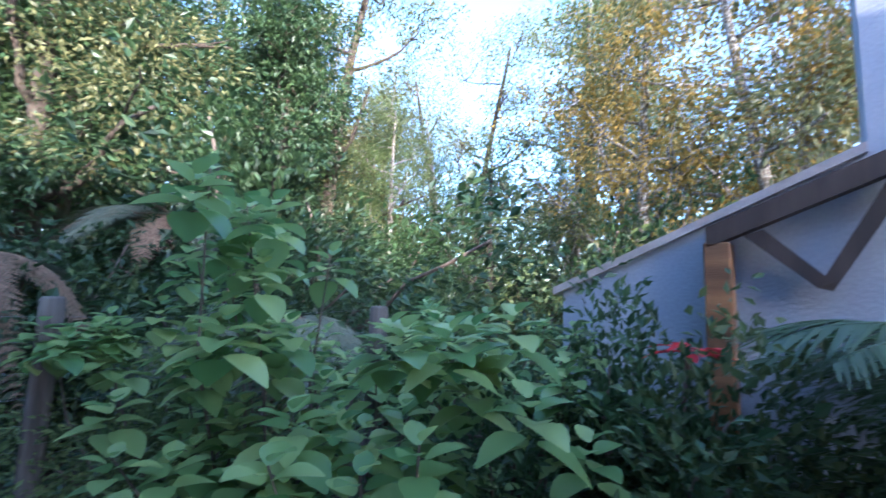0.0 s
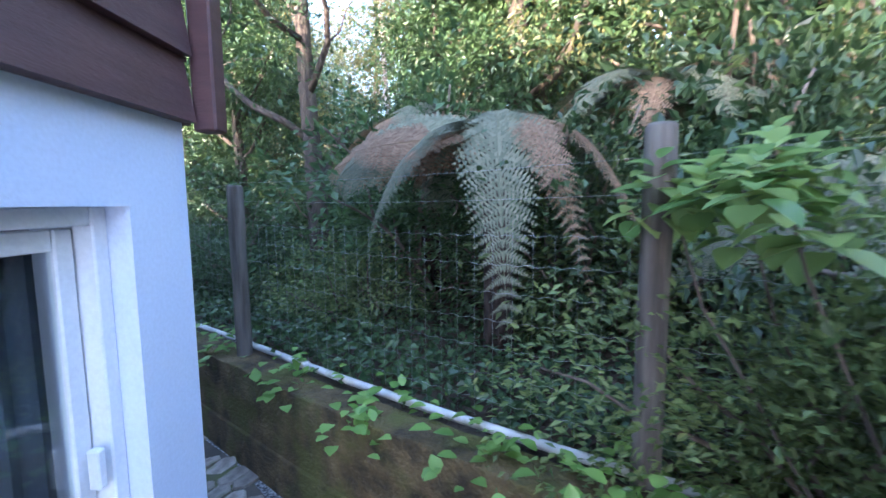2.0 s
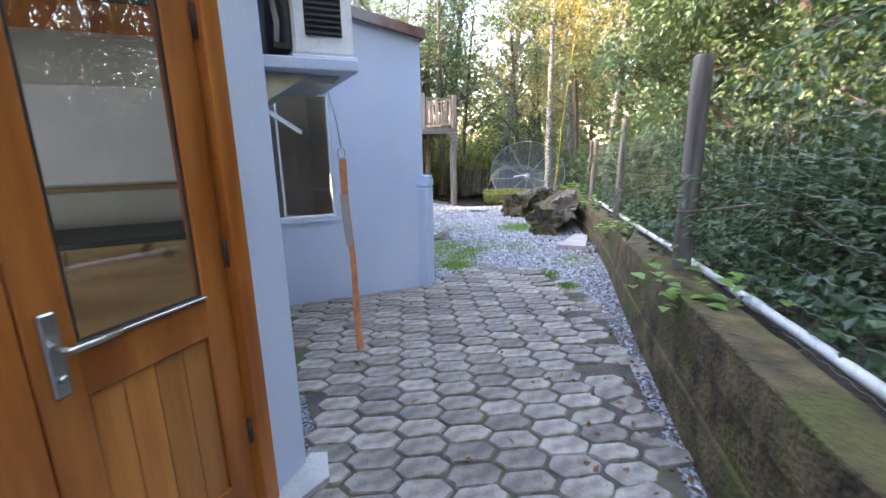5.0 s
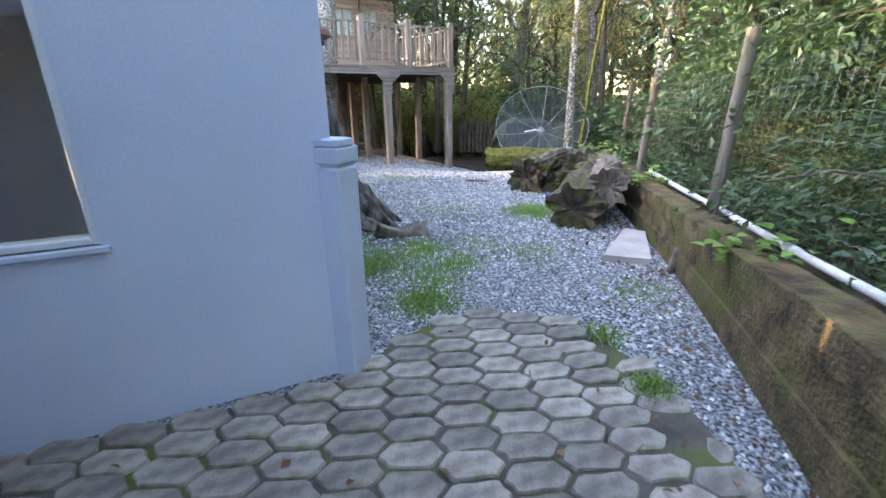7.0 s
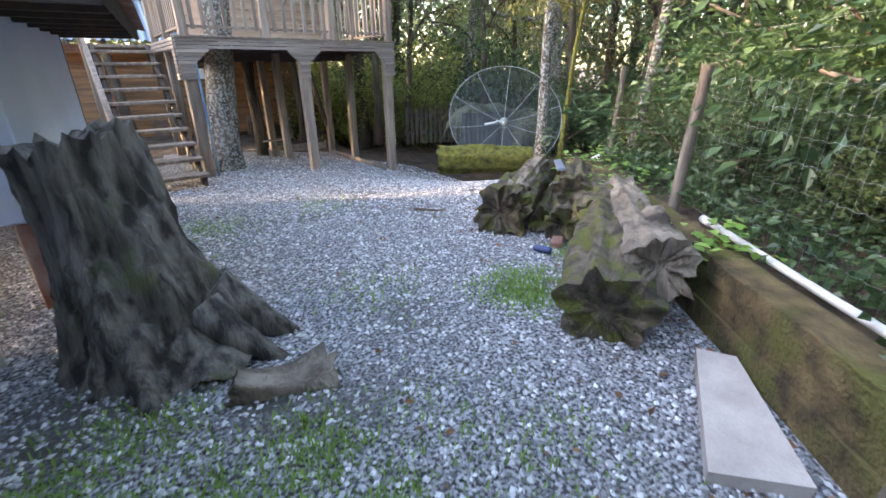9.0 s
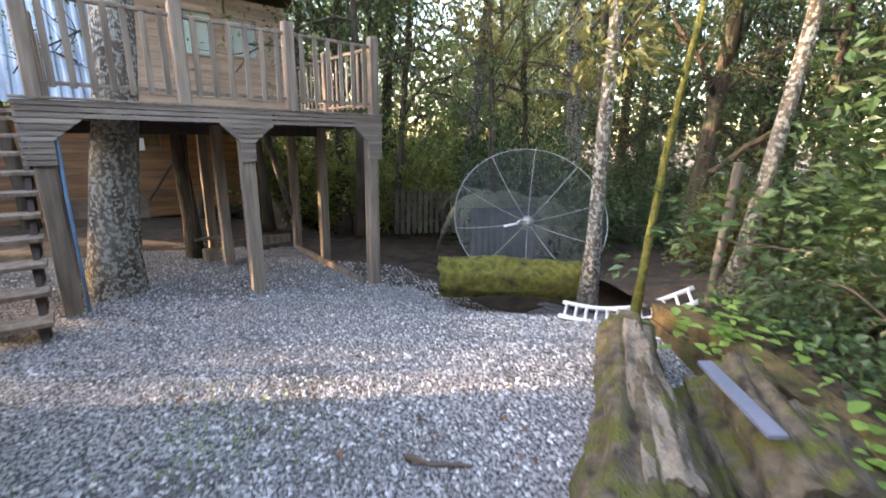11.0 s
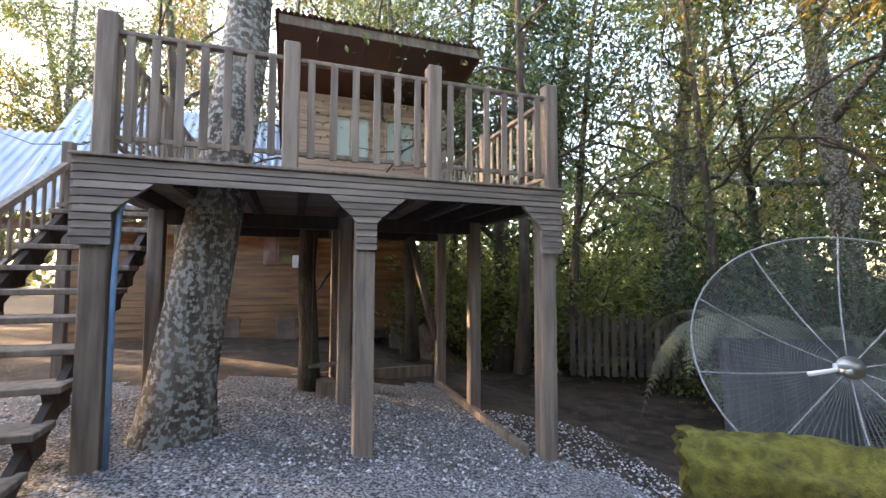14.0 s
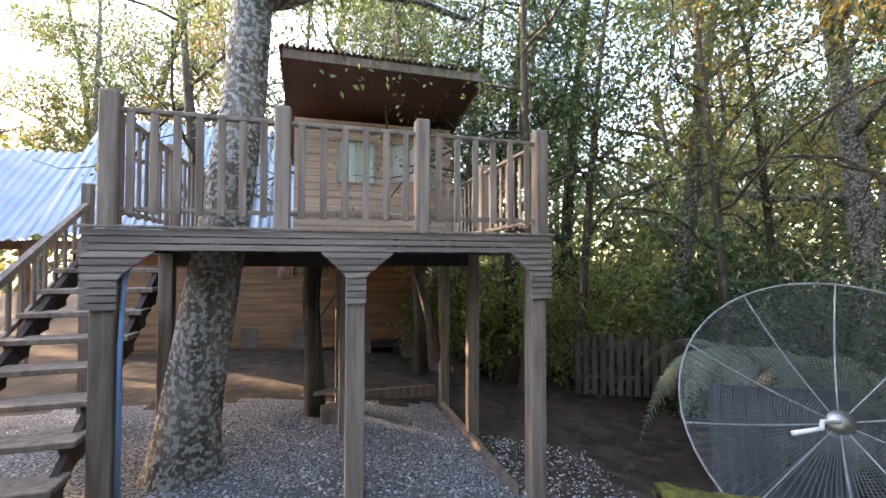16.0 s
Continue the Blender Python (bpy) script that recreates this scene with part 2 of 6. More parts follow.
LEAF = dict(
    shrub=leaf_material("broad_leaf", (0.13, 0.25, 0.075), (0.42, 0.53, 0.19), 0.45, 0.36, 0.1),
    dark=leaf_material("dark_leaf", (0.026, 0.060, 0.022), (0.080, 0.135, 0.050), 0.3, 0.4),
    mid=leaf_material("mid_leaf", (0.064, 0.106, 0.034), (0.18, 0.225, 0.080), 0.4, 0.45),
    olive=leaf_material("olive_leaf", (0.085, 0.098, 0.034), (0.21, 0.205, 0.078), 0.45, 0.5),
    # the gold of low sunlight is put into this leaf colour
    gold=leaf_material("sunlit_gold_leaf", (0.19, 0.135, 0.026), (0.42, 0.29, 0.062), 0.55, 0.5),
    fern=leaf_material("fern_leaf", (0.115, 0.130, 0.080), (0.225, 0.230, 0.155), 0.3, 0.7, 0.15),
    dead=leaf_material("dead_frond", (0.175, 0.105, 0.062), (0.33, 0.225, 0.145), 0.3, 0.8, 0.15),
    grass=leaf_material("grass_blade", (0.12, 0.22, 0.035), (0.25, 0.37, 0.085), 0.4, 0.6, 0.1),
    palm=leaf_material("palm_leaf", (0.045, 0.080, 0.035), (0.10, 0.15, 0.075), 0.3, 0.4, 0.1),
    ivy=leaf_material("ivy_leaf", (0.10, 0.20, 0.035), (0.23, 0.36, 0.09), 0.35, 0.45, 0.15),
    # pale leaf colour that stands in for daylight on the understorey
    light=leaf_material("leaf_lightened_as_lit", (0.17, 0.22, 0.06), (0.42, 0.44, 0.14), 0.5, 0.5),
    red=leaf_material("red_bract", (0.45, 0.012, 0.02), (0.60, 0.03, 0.04), 0.3, 0.5, 0.1),
    brown=leaf_material("fallen_leaf", (0.13, 0.065, 0.03), (0.28, 0.14, 0.07), 0.2, 0.8, 0.2),
)


# ---------------------------------------------------------------- building helpers
def link_mesh(name, me, mat, parent=None, label="", m=None):
    ob = new(name, me)
    if mat and not me.materials:
        me.materials.append(mat)
    if parent:
        ob.parent = parent
    if m is not None:
        ob.matrix_basis = m
    return tagged(ob, label)


def part(name, bm, mat, parent=None, label="", smooth=False, m=None):
    me = bpy.data.meshes.new(name)
    bmesh.ops.recalc_face_normals(bm, faces=bm.faces)
    bm.to_mesh(me)
    bm.free()
    if smooth:
        me.polygons.foreach_set("use_smooth", [True] * len(me.polygons))
    return link_mesh(name, me, mat, parent, label, m)


def raw(name, v, f, mat, parent=None, label="", smooth=False, m=None):
    """A mesh from arrays: v (n, 3); f (k, 3 or 4), all faces alike in size."""
    me = bpy.data.meshes.new(name)
    v, f = np.asarray(v, dtype=np.float32), np.asarray(f, dtype=np.int32)
    me.vertices.add(len(v))
    me.vertices.foreach_set("co", v.ravel())
    me.loops.add(f.size)
    me.loops.foreach_set("vertex_index", f.ravel())
    me.polygons.add(len(f))
    me.polygons.foreach_set("loop_start", np.arange(len(f), dtype=np.int32) * f.shape[1])
    me.update(calc_edges=True)
    me.polygons.foreach_set("use_smooth", [bool(smooth)] * len(me.polygons))
    return link_mesh(name, me, mat, parent, label, m)


def thing(name, m=None, label="", category="", group="", kind=""):
    ob = new(name)
    ob.empty_display_size = 0.1
    if m is not None:
        ob.matrix_basis = m
    return tagged(ob, label, category, group, kind)


def box(bm, x0, y0, z0, x1, y1, z1, bev=0.0):
    r = bmesh.ops.create_cube(bm, size=1.0, matrix=Matrix.LocRotScale(((x0 + x1) / 2, (y0 + y1) / 2, (z0 + z1) / 2), None, (abs(x1 - x0), abs(y1 - y0), abs(z1 - z0))))
    if bev:
        es = list({e for v in r["verts"] for e in v.link_edges})
        bmesh.ops.bevel(bm, geom=es, offset=bev, segments=1, affect="EDGES")
    return bm


def boxm(x0, y0, z0, x1, y1, z1, bev=0.0):
    return box(bmesh.new(), x0, y0, z0, x1, y1, z1, bev)


def prism(pts, h0, h1, axis="z"):
    """A prism of a flat outline: axis z: pts (x, y); axis y: pts (x, z), between y = h0 and h1; axis x: pts (y, z)."""
    bm = bmesh.new()
    put = {"z": lambda p, h: (p[0], p[1], h), "y": lambda p, h: (p[0], h, p[1]), "x": lambda p, h: (h, p[0], p[1])}[axis]
    a = [bm.verts.new(put(p, h0)) for p in pts]
    b = [bm.verts.new(put(p, h1)) for p in pts]
    bm.faces.new(a)
    bm.faces.new(b)
    for i in range(len(pts)):
        j = (i + 1) % len(pts)
        bm.faces.new((a[i], a[j], b[j], b[i]))
    return bm


def tube_arrays(path, radii, sides=8, cap=True):
    path = np.asarray(path, float)
    n = len(path)
    tan = np.gradient(path, axis=0)
    tan /= np.linalg.norm(tan, axis=1)[:, None] + 1e-9
    ref = np.where(np.abs(tan[:, 2:3]) > 0.9, np.array([[1.0, 0, 0]]), np.array([[0, 0, 1.0]]))
    if np.abs(tan[:, 2]).max() > 0.8:
        ref = np.tile(np.array([[0.93, 0.36, 0.0]]), (n, 1))
    a = np.cross(tan, ref)
    a /= np.linalg.norm(a, axis=1)[:, None] + 1e-9
    b = np.cross(tan, a)
    ang = np.linspace(0, 2 * np.pi, sides, endpoint=False)
    r = np.asarray(radii, float).reshape(n, -1)
    v = path[:, None, :] + r[:, :, None] * (np.cos(ang)[None, :, None] * a[:, None, :] + np.sin(ang)[None, :, None] * b[:, None, :])
    i, j = np.meshgrid(np.arange(n - 1), np.arange(sides), indexing="ij")
    k = (j + 1) % sides
    f = np.stack([i * sides + j, i * sides + k, (i + 1) * sides + k, (i + 1) * sides + j], -1).reshape(-1, 4)
    v = v.reshape(-1, 3)
    if cap:
        c0, c1 = len(v), len(v) + 1
        v = np.vstack([v, path[0], path[-1]])
        q = np.arange(0, sides, 2)
        f = np.vstack([f, np.stack([np.full(len(q), c0), (q + 2) % sides, (q + 1) % sides, q], -1),
                       np.stack([np.full(len(q), c1), (n - 1) * sides + q, (n - 1) * sides + (q + 1) % sides, (n - 1) * sides + (q + 2) % sides], -1)])
    return v, f


def joined(parts):
    vs, fs, o = [], [], 0
    for v, f in parts:
        vs.append(v)
        fs.append(f + o)
        o += len(v)
    return np.vstack(vs), np.vstack(fs)


def tube(name, path, radii, mat, parent=None, label="", sides=8, m=None):
    if np.isscalar(radii):
        radii = [radii] * len(path)
    v, f = tube_arrays(path, radii, sides)
    return raw(name, v, f, mat, parent, label, True, m)


def rnd(seed):
    return np.random.default_rng(seed)


def unit(a):
    return a / (np.linalg.norm(a, axis=-1, keepdims=True) + 1e-9)


def leaf_quads(pos, out, size, rng, aspect=0.5, droop=0.3):
    """One folded diamond leaf of four triangles' worth of shape (two quads) at each place, pointing along out."""
    n = len(pos)
    d = unit(out + rng.normal(0, 0.5, (n, 3)) + np.array([0, 0, -droop]))
    s = unit(np.cross(d, unit(rng.normal(0, 1, (n, 3)) * 0.6 + np.array([0, 0, 1.0]))))
    up = np.cross(s, d)
    L = (size * rng.uniform(0.7, 1.3, n))[:, None]
    W = L * aspect * 0.5
    base, tip = pos, pos + d * L - up * L * 0.08
    mid = pos + d * L * 0.45
    v = np.stack([base, mid + s * W + up * W * 0.35, tip, mid - s * W + up * W * 0.35], 1).reshape(-1, 3)
    f = np.arange(n * 4).reshape(-1, 4)
    return v, f


def ovate(pos, d, up, L, W, n_seg=5, curl=0.25):
    """A broad leaf with a raised pair of halves round its midrib: an array of points and quads."""
    t = np.linspace(0, 1, n_seg + 1)
    w = W * np.sin(np.pi * np.clip(t * 0.93 + 0.05, 0, 1)) ** 0.8 * (1 - 0.25 * t)
    s = np.cross(d, up)
    c = pos[None] + d[None] * (t * L)[:, None] - up[None] * (curl * L * t ** 2)[:, None]
    l, r = c + s[None] * w[:, None] + up[None] * (w * 0.3)[:, None], c - s[None] * w[:, None] + up[None] * (w * 0.3)[:, None]
    v = np.vstack([c, l, r])
    k = n_seg + 1
    i = np.arange(n_seg)
    f = np.vstack([np.stack([i, i + 1, k + i + 1, k + i], -1), np.stack([i, 2 * k + i, 2 * k + i + 1, i + 1], -1)])
    return v, f


# ---------------------------------------------------------------- plants
def limb(rng, p, d, length, r0, n=7, wander=0.25, lift=0.15):
    pts, q = [p], p.copy()
    for i in range(n - 1):
        d = unit(d + rng.normal(0, wander, 3) * 0.6 + np.array([0, 0, lift * 0.3]))
        q = q + d * length / (n - 1)
        pts.append(q.copy())
    return np.array(pts), np.linspace(r0, r0 * 0.35, n), d


def make_tree(name, seed, height, r0, base, spread, leaves, size, leaf, bark, lean=(0, 0), limbs=11, m=None, label="", forks=3, aspect=0.5):
    rng = rnd(seed)
    T = thing(name, m, label, "tree", "forest trees")
    n = 12
    z = np.linspace(0, 1, n)
    path = np.stack([lean[0] * z + np.cumsum(np.cumsum(rng.normal(0, 0.011 * height / 6, n))), lean[1] * z + np.cumsum(np.cumsum(rng.normal(0, 0.011 * height / 6, n))), z * height], 1)
    path[0, :2] = 0
    rad = r0 * (1 - 0.78 * z)
    rad[0] *= 1.5
    rad[1] *= 1.05
    parts, tips = [tube_arrays(path, rad, 10)], []
    for i in range(limbs):
        h = base + (0.97 - base) * (i + rng.uniform(0, 0.8)) / limbs
        k = h * (n - 1)
        p = path[int(k)] + (path[min(int(k) + 1, n - 1)] - path[int(k)]) * (k % 1)
        a = i * 2.4 + rng.uniform(-0.5, 0.5)
        d = unit(np.array([math.cos(a), math.sin(a), rng.uniform(0.25, 0.9)]))
        ln = spread * rng.uniform(0.7, 1.15) * (1.15 - 0.65 * h)
        lp, lr, ld = limb(rng, p, d, ln, r0 * 0.42 * (1.1 - 0.8 * h), wander=0.4)
        parts.append(tube_arrays(lp, lr, 6))
        tips += [lp[-1], lp[-2]]
        for j in range(forks):
            q = lp[rng.integers(2, 6)]
            d2 = unit(ld + rng.normal(0, 0.8, 3))
            sp, sr, _ = limb(rng, q, d2, ln * rng.uniform(0.35, 0.6), r0 * 0.12, 5, 0.5)
            parts.append(tube_arrays(sp, sr, 4))
            tips += [sp[-1], sp[-2], sp[-3]]
    tips.append(path[-1])
    v, f = joined(parts)
    raw("trunk", v, f, bark, T, smooth=True)
    tips = np.array(tips)
    c = rng.integers(0, len(tips), leaves)
    sub = tips[c] + rng.normal(0, 1, (leaves, 3)) * np.array([1, 1, 0.6]) * spread * 0.15
    twig = rng.integers(0, max(leaves // 14, 1), leaves)
    tc = sub[twig] + rng.normal(0, 1, (leaves, 3)) * spread * 0.045
    v, f = leaf_quads(tc, unit(tc - tips[c[twig]]), size, rng, aspect)
    raw("crown", v, f, leaf, T)
    return T


def make_bush(name, seed, w, h, leaves, size, leaf, m=None, label="", category="bush", aspect=0.5, stems=9):
    rng = rnd(seed)
    T = thing(name, m, label, category, "undergrowth")
    parts, tips = [], []
    for i in range(stems):
        a = rng.uniform(0, 6.28)
        d = unit(np.array([math.cos(a) * w * 0.5, math.sin(a) * w * 0.5, h]))
        lp, lr, _ = limb(rng, np.array([math.cos(a), math.sin(a), 0]) * w * 0.08, d, math.hypot(w * 0.4, h) * rng.uniform(0.6, 1.05), 0.012 + 0.008 * h, 7, 0.45)
        parts.append(tube_arrays(lp, lr, 5))
        tips += list(lp[2:])
    v, f = joined(parts)
    raw("stem", v, f, M["twig"], T, smooth=True)
    tips = np.array(tips)
    k = max(leaves // 10, 1)
    cl = tips[rng.integers(0, len(tips), k)] + rng.normal(0, 1, (k, 3)) * np.array([w, w, h]) * 0.13
    cl[:, 2] = np.abs(cl[:, 2])
    tc = cl[rng.integers(0, k, leaves)] + rng.normal(0, 1, (leaves, 3)) * size * 0.9
    tc[:, 2] = np.maximum(tc[:, 2], 0.02)
    v, f = leaf_quads(tc, unit(tc - np.array([0, 0, h * 0.3])), size, rng, aspect)
    raw("foliage", v, f, leaf, T)
    return T


def frond_arrays(length, width, rng, arch=0.5, pairs=34, sub=9):
    """A fern frond: a bowed stalk, paired pinnae and their leaflets; it grows along +x from the origin."""
    t = np.linspace(0, 1, 14)
    x = length * (t - 0.12 * t ** 3)
    z = length * (arch * t - arch * 2.3 * t ** 2.1)
    stalk = np.stack([x, 0.03 * length * np.sin(t * 3), z], 1)
    quads_v, quads_f, o = [], [], 0
    sv, sf = tube_arrays(stalk, 0.006 * (1 - 0.8 * t) * length, 4, cap=False)
    for i in range(pairs):
        u = 0.10 + 0.89 * i / pairs
        c = np.array([np.interp(u, t, stalk[:, k]) for k in range(3)])
        d = unit(np.array([np.interp(min(u + 0.03, 1), t, stalk[:, k]) for k in range(3)]) - c + 1e-6)
        pl = width * 0.5 * math.sin(math.pi * min(0.16 + u * 0.84, 1)) ** 0.75 * rng.uniform(0.9, 1.08)
        for side in (-1, 1):
            s = unit(np.array([d[0] * 0.35, side, d[2] * 0.35 - 0.08 - rng.uniform(0, 0.12)]))
            k = np.linspace(0.06, 1, sub)
            p = c + s * (k * pl)[:, None] + np.array([0, 0, -1]) * (0.12 * pl * k ** 2)[:, None]
            w = unit(d - s * float(np.dot(d, s)))
            ll = 0.26 * pl * (1.05 - k * 0.9)
            step = pl / sub * 0.46
            for q in (-1, 1):
                a = p - s * step
                b = p + s * step
                tip = p + (w * q + s * 0.35) * ll[:, None]
                quads_v.append(np.stack([a, b, tip + s * step * 0.3, tip - s * step * 0.3], 1).reshape(-1, 3))
                quads_f.append(np.arange(sub * 4).reshape(-1, 4) + o)
                o += sub * 4
    return (sv, sf), (np.vstack(quads_v), np.vstack(quads_f))


def fern(name, m, fronds, length, width, arch, leaf, label, seed, trunk=0.0, dead=0, dead_leaf=None):
    rng = rnd(seed)
    T = thing(name, m, label, "fern", "ferns")
    if trunk:
        p = np.stack([np.linspace(0, 0.08, 6), np.linspace(0, 0.05, 6), np.linspace(0, trunk, 6)], 1)
        tube("trunk", p, np.linspace(0.13, 0.09, 6), M["fern_trunk"], T, sides=9)
    kinds = []
    for k in range(3):
        (sv, sf), (lv, lf) = frond_arrays(length, width, rng, arch * rng.uniform(0.8, 1.2))
        kinds.append((sv, sf, lv, lf))
    dv = frond_arrays(length * 0.95, width * 0.9, rng, arch * 0.95)
    meshes = {}
    for i in range(fronds + dead):
        isdead = i >= fronds
        key = "d" if isdead else i % 3
        if key not in meshes:
            sv, sf, lv, lf = (*dv[0], *dv[1]) if isdead else kinds[key]
            v, f = joined([(sv, sf), (lv, lf)])
            o = raw("frond", v, f, dead_leaf if isdead else leaf, T)
            meshes[key] = o.data
        else:
            o = new("frond", meshes[key])
            o.parent = T
        a = 360 * (i + 0.5 * isdead) / (dead if isdead else fronds) + rng.uniform(-14, 14)
        o.matrix_basis = pose(0.07 * bool(trunk), 0.05 * bool(trunk), trunk + 0.05 * isdead, rng.uniform(-12, 12), rng.uniform(-14, 10), a) @ Matrix.Scale(rng.uniform(0.85, 1.1), 4)
    return T


# ---------------------------------------------------------------- ground, bank and retaining wall
DECK = pose(-6.84, -13.87, 0, 0, 0, 187.6)      # x along the deck's front, y away behind it
UX, UY = math.cos(radians(187.6)), math.sin(radians(187.6))


def sstep(a, b, x):
    t = np.clip((x - a) / (b - a), 0, 1)
    return t * t * (3 - 2 * t)


def ground_z(x, y):
    s = np.clip((x + 6.84) * UX + (y + 13.87) * UY, 0, 5)
    return -sstep(-10.4, -13.4, y) * (0.06 + 0.03 * s + 0.024 * s * s)


WALL = [(-1.9, 2.4), (-3.06, 0.66), (-3.72, -0.38), (-4.6, -1.48), (-5.75, -2.98), (-6.82, -4.36), (-7.74, -5.46), (-8.33, -6.2), (-8.88, -7.02), (-9.35, -7.75), (-10.25, -9.05), (-11.0, -10.15), (-11.5, -10.85)]
TOPS = [0.82, 0.75, 0.74, 0.72, 0.68, 0.61, 0.51, 0.47, 0.45, 0.45, 0.42, 0.38, 0.22]


def resample(pts, extra, step):
    p, e = np.array(pts, float), np.array(extra, float)
    ln = np.concatenate([[0], np.cumsum(np.linalg.norm(np.diff(p, axis=0), axis=1))])
    t = np.arange(0, ln[-1], step)
    return np.stack([np.interp(t, ln, p[:, k]) for k in range(2)], 1), np.interp(t, ln, e)


def offset(line, d):
    tan = unit(np.gradient(line, axis=0))
    return line + d * np.stack([tan[:, 1], -tan[:, 0]], 1) * 1.0


WLINE, WTOP = resample(WALL, TOPS, 0.16)
for _ in range(30):
    WLINE[1:-1] = (WLINE[:-2] + 2 * WLINE[1:-1] + WLINE[2:]) / 4
OUT = -1.0 if (offset(WLINE, 1.0) - WLINE)[20, 0] > 0 else 1.0     # the side of the wood


def wall_side(d):
    return offset(WLINE, OUT * d)


def height_noise(x, y, s, a):
    return np.array([noise.noise(Vector((p * s, q * s, 3.1))) for p, q in zip(np.ravel(x), np.ravel(y))]).reshape(np.shape(x)) * a


# one sheet of ground that reaches the horizon
gx = np.concatenate([[-900, -300, -120, -60, -40], np.arange(-30, -14, 1.0), np.arange(-14, 1, 0.2), np.arange(1, 20, 1.5), [30, 60, 120, 300, 900]])
gy = np.concatenate([[-900, -300, -120, -60, -40, -32], np.arange(-27, -20, 0.7), np.arange(-20, 3, 0.2), np.arange(3, 20, 1.5), [30, 60, 120, 300, 900]])
X, Y = np.meshgrid(gx, gy, indexing="ij")
Z = ground_z(X, Y) + height_noise(X, Y, 1.3, 0.02) * sstep(-9, -14, Y)
ny = len(gy)
i, j = np.meshgrid(np.arange(len(gx) - 1), np.arange(ny - 1), indexing="ij")
F = np.stack([i * ny + j, (i + 1) * ny + j, (i + 1) * ny + j + 1, i * ny + j + 1], -1).reshape(-1, 4)
V = np.stack([X, Y, Z], -1).reshape(-1, 3)
ground = raw("ground", V, F, M["gravel"], smooth=True)
ground.data.materials.append(M["soil"])
cen = V[F].mean(1)
sl = (cen[:, 0] + 6.84) * UX + (cen[:, 1] + 13.87) * UY
dl = -(cen[:, 0] + 6.84) * UY + (cen[:, 1] + 13.87) * UX
edge = height_noise(cen[:, 0], cen[:, 1], 1.5, 0.35)
isoil = (cen[:, 0] < -12.6) | ((sl > 3.3) & (dl + edge > 0.0)) | ((sl > 4.0) & (dl + edge > -1.6)) | (dl + edge > 2.6) | (cen[:, 0] > 3) | (cen[:, 1] > 4)
ground.data.polygons.foreach_set("material_index", isoil.astype(np.int32))
tagged(ground, "grey gravel yard passing into brown forest soil", "ground", kind="structure")

# the raised bank behind the retaining wall
rows_b = [(0.12, -0.06), (0.5, -0.05), (1.1, 0.0), (2.0, 0.05), (3.5, 0.1), (6, 0.05), (10, 0.2), (18, 0.5), (30, 1.0), (60, 2.0), (140, 2.0)]
line_ext = np.vstack([WLINE, WLINE[-1] + np.array([[-0.8, -1.2], [-1.8, -2.6], [-3.0, -4.4]])])
top_ext = np.concatenate([WTOP, [0.05, -0.3, -0.6]])
sparse = np.concatenate([np.arange(0, len(WLINE), 2), [len(WLINE), len(WLINE) + 1, len(WLINE) + 2]])
base_n = unit(np.array([[-0.80, 0.60]]))
bv = []
for dd, dz in rows_b:
    o = offset(line_ext, OUT * dd) if dd < 4 else line_ext + base_n * dd
    zz = top_ext - 0.05 + dz
    xy = o[sparse]
    bv.append(np.column_stack([xy, zz[sparse] + (height_noise(xy[:, 0], xy[:, 1], 0.8, 0.12) if dd > 0.3 else 0)]))
nb = len(sparse)
bv = np.vstack(bv)
i, j = np.meshgrid(np.arange(len(rows_b) - 1), np.arange(nb - 1), indexing="ij")
bank = raw("bank", bv, np.stack([i * nb + j, i * nb + j + 1, (i + 1) * nb + j + 1, (i + 1) * nb + j], -1).reshape(-1, 4), M["soil"], smooth=True)
tagged(bank, "dark leaf-strewn forest bank behind the retaining wall", "ground", kind="structure")

retaining = thing("wall_retaining", None, "low brown mossy concrete retaining wall with board marks", "wall", kind="structure")
for k, (f0, f1, inset) in enumerate(((-0.15, 0.36, 0.0), (0.36, 0.70, 0.018), (0.70, 1.0, 0.004))):
    n = len(WLINE)
    wob = height_noise(WLINE[:, 0], WLINE[:, 1], 2.5, 0.012)
    a, b = offset(WLINE, OUT * (inset + 0.0)) + wob[:, None] * 0.7, wall_side(0.22)
    z0, z1 = WTOP * f0, WTOP * f1 + (0.0 if k < 2 else height_noise(WLINE[:, 0], WLINE[:, 1], 5.0, 0.02))
    ring = np.stack([np.column_stack([a, z0]), np.column_stack([a, z1 - 0.006]), np.column_stack([a + (b - a) * 0.025, z1]), np.column_stack([b, z1]), np.column_stack([b, z0])], 1)
    i, j = np.meshgrid(np.arange(n - 1), np.arange(5), indexing="ij")
    kk = (j + 1) % 5
    raw("course", ring.reshape(-1, 3), np.stack([i * 5 + j, i * 5 + kk, (i + 1) * 5 + kk, (i + 1) * 5 + j], -1).reshape(-1, 4), M["concrete"], retaining)

p3 = np.column_stack([wall_side(0.30), WTOP + 0.015])[8:-22]
drain = thing("drain_pipe", None, "pale plastic pipe lying along the top of the retaining wall", "pipe")
for a in range(0, len(p3) - 1, 18):
    seg = p3[a:a + 19]
    tube("pipe_length", seg, 0.024, M["pipe"], drain)
    e = unit(seg[-1] - seg[-2])
    tube("pipe_socket", [seg[-1] - e * 0.06, seg[-1] + e * 0.06], 0.030, M["pipe"], drain)

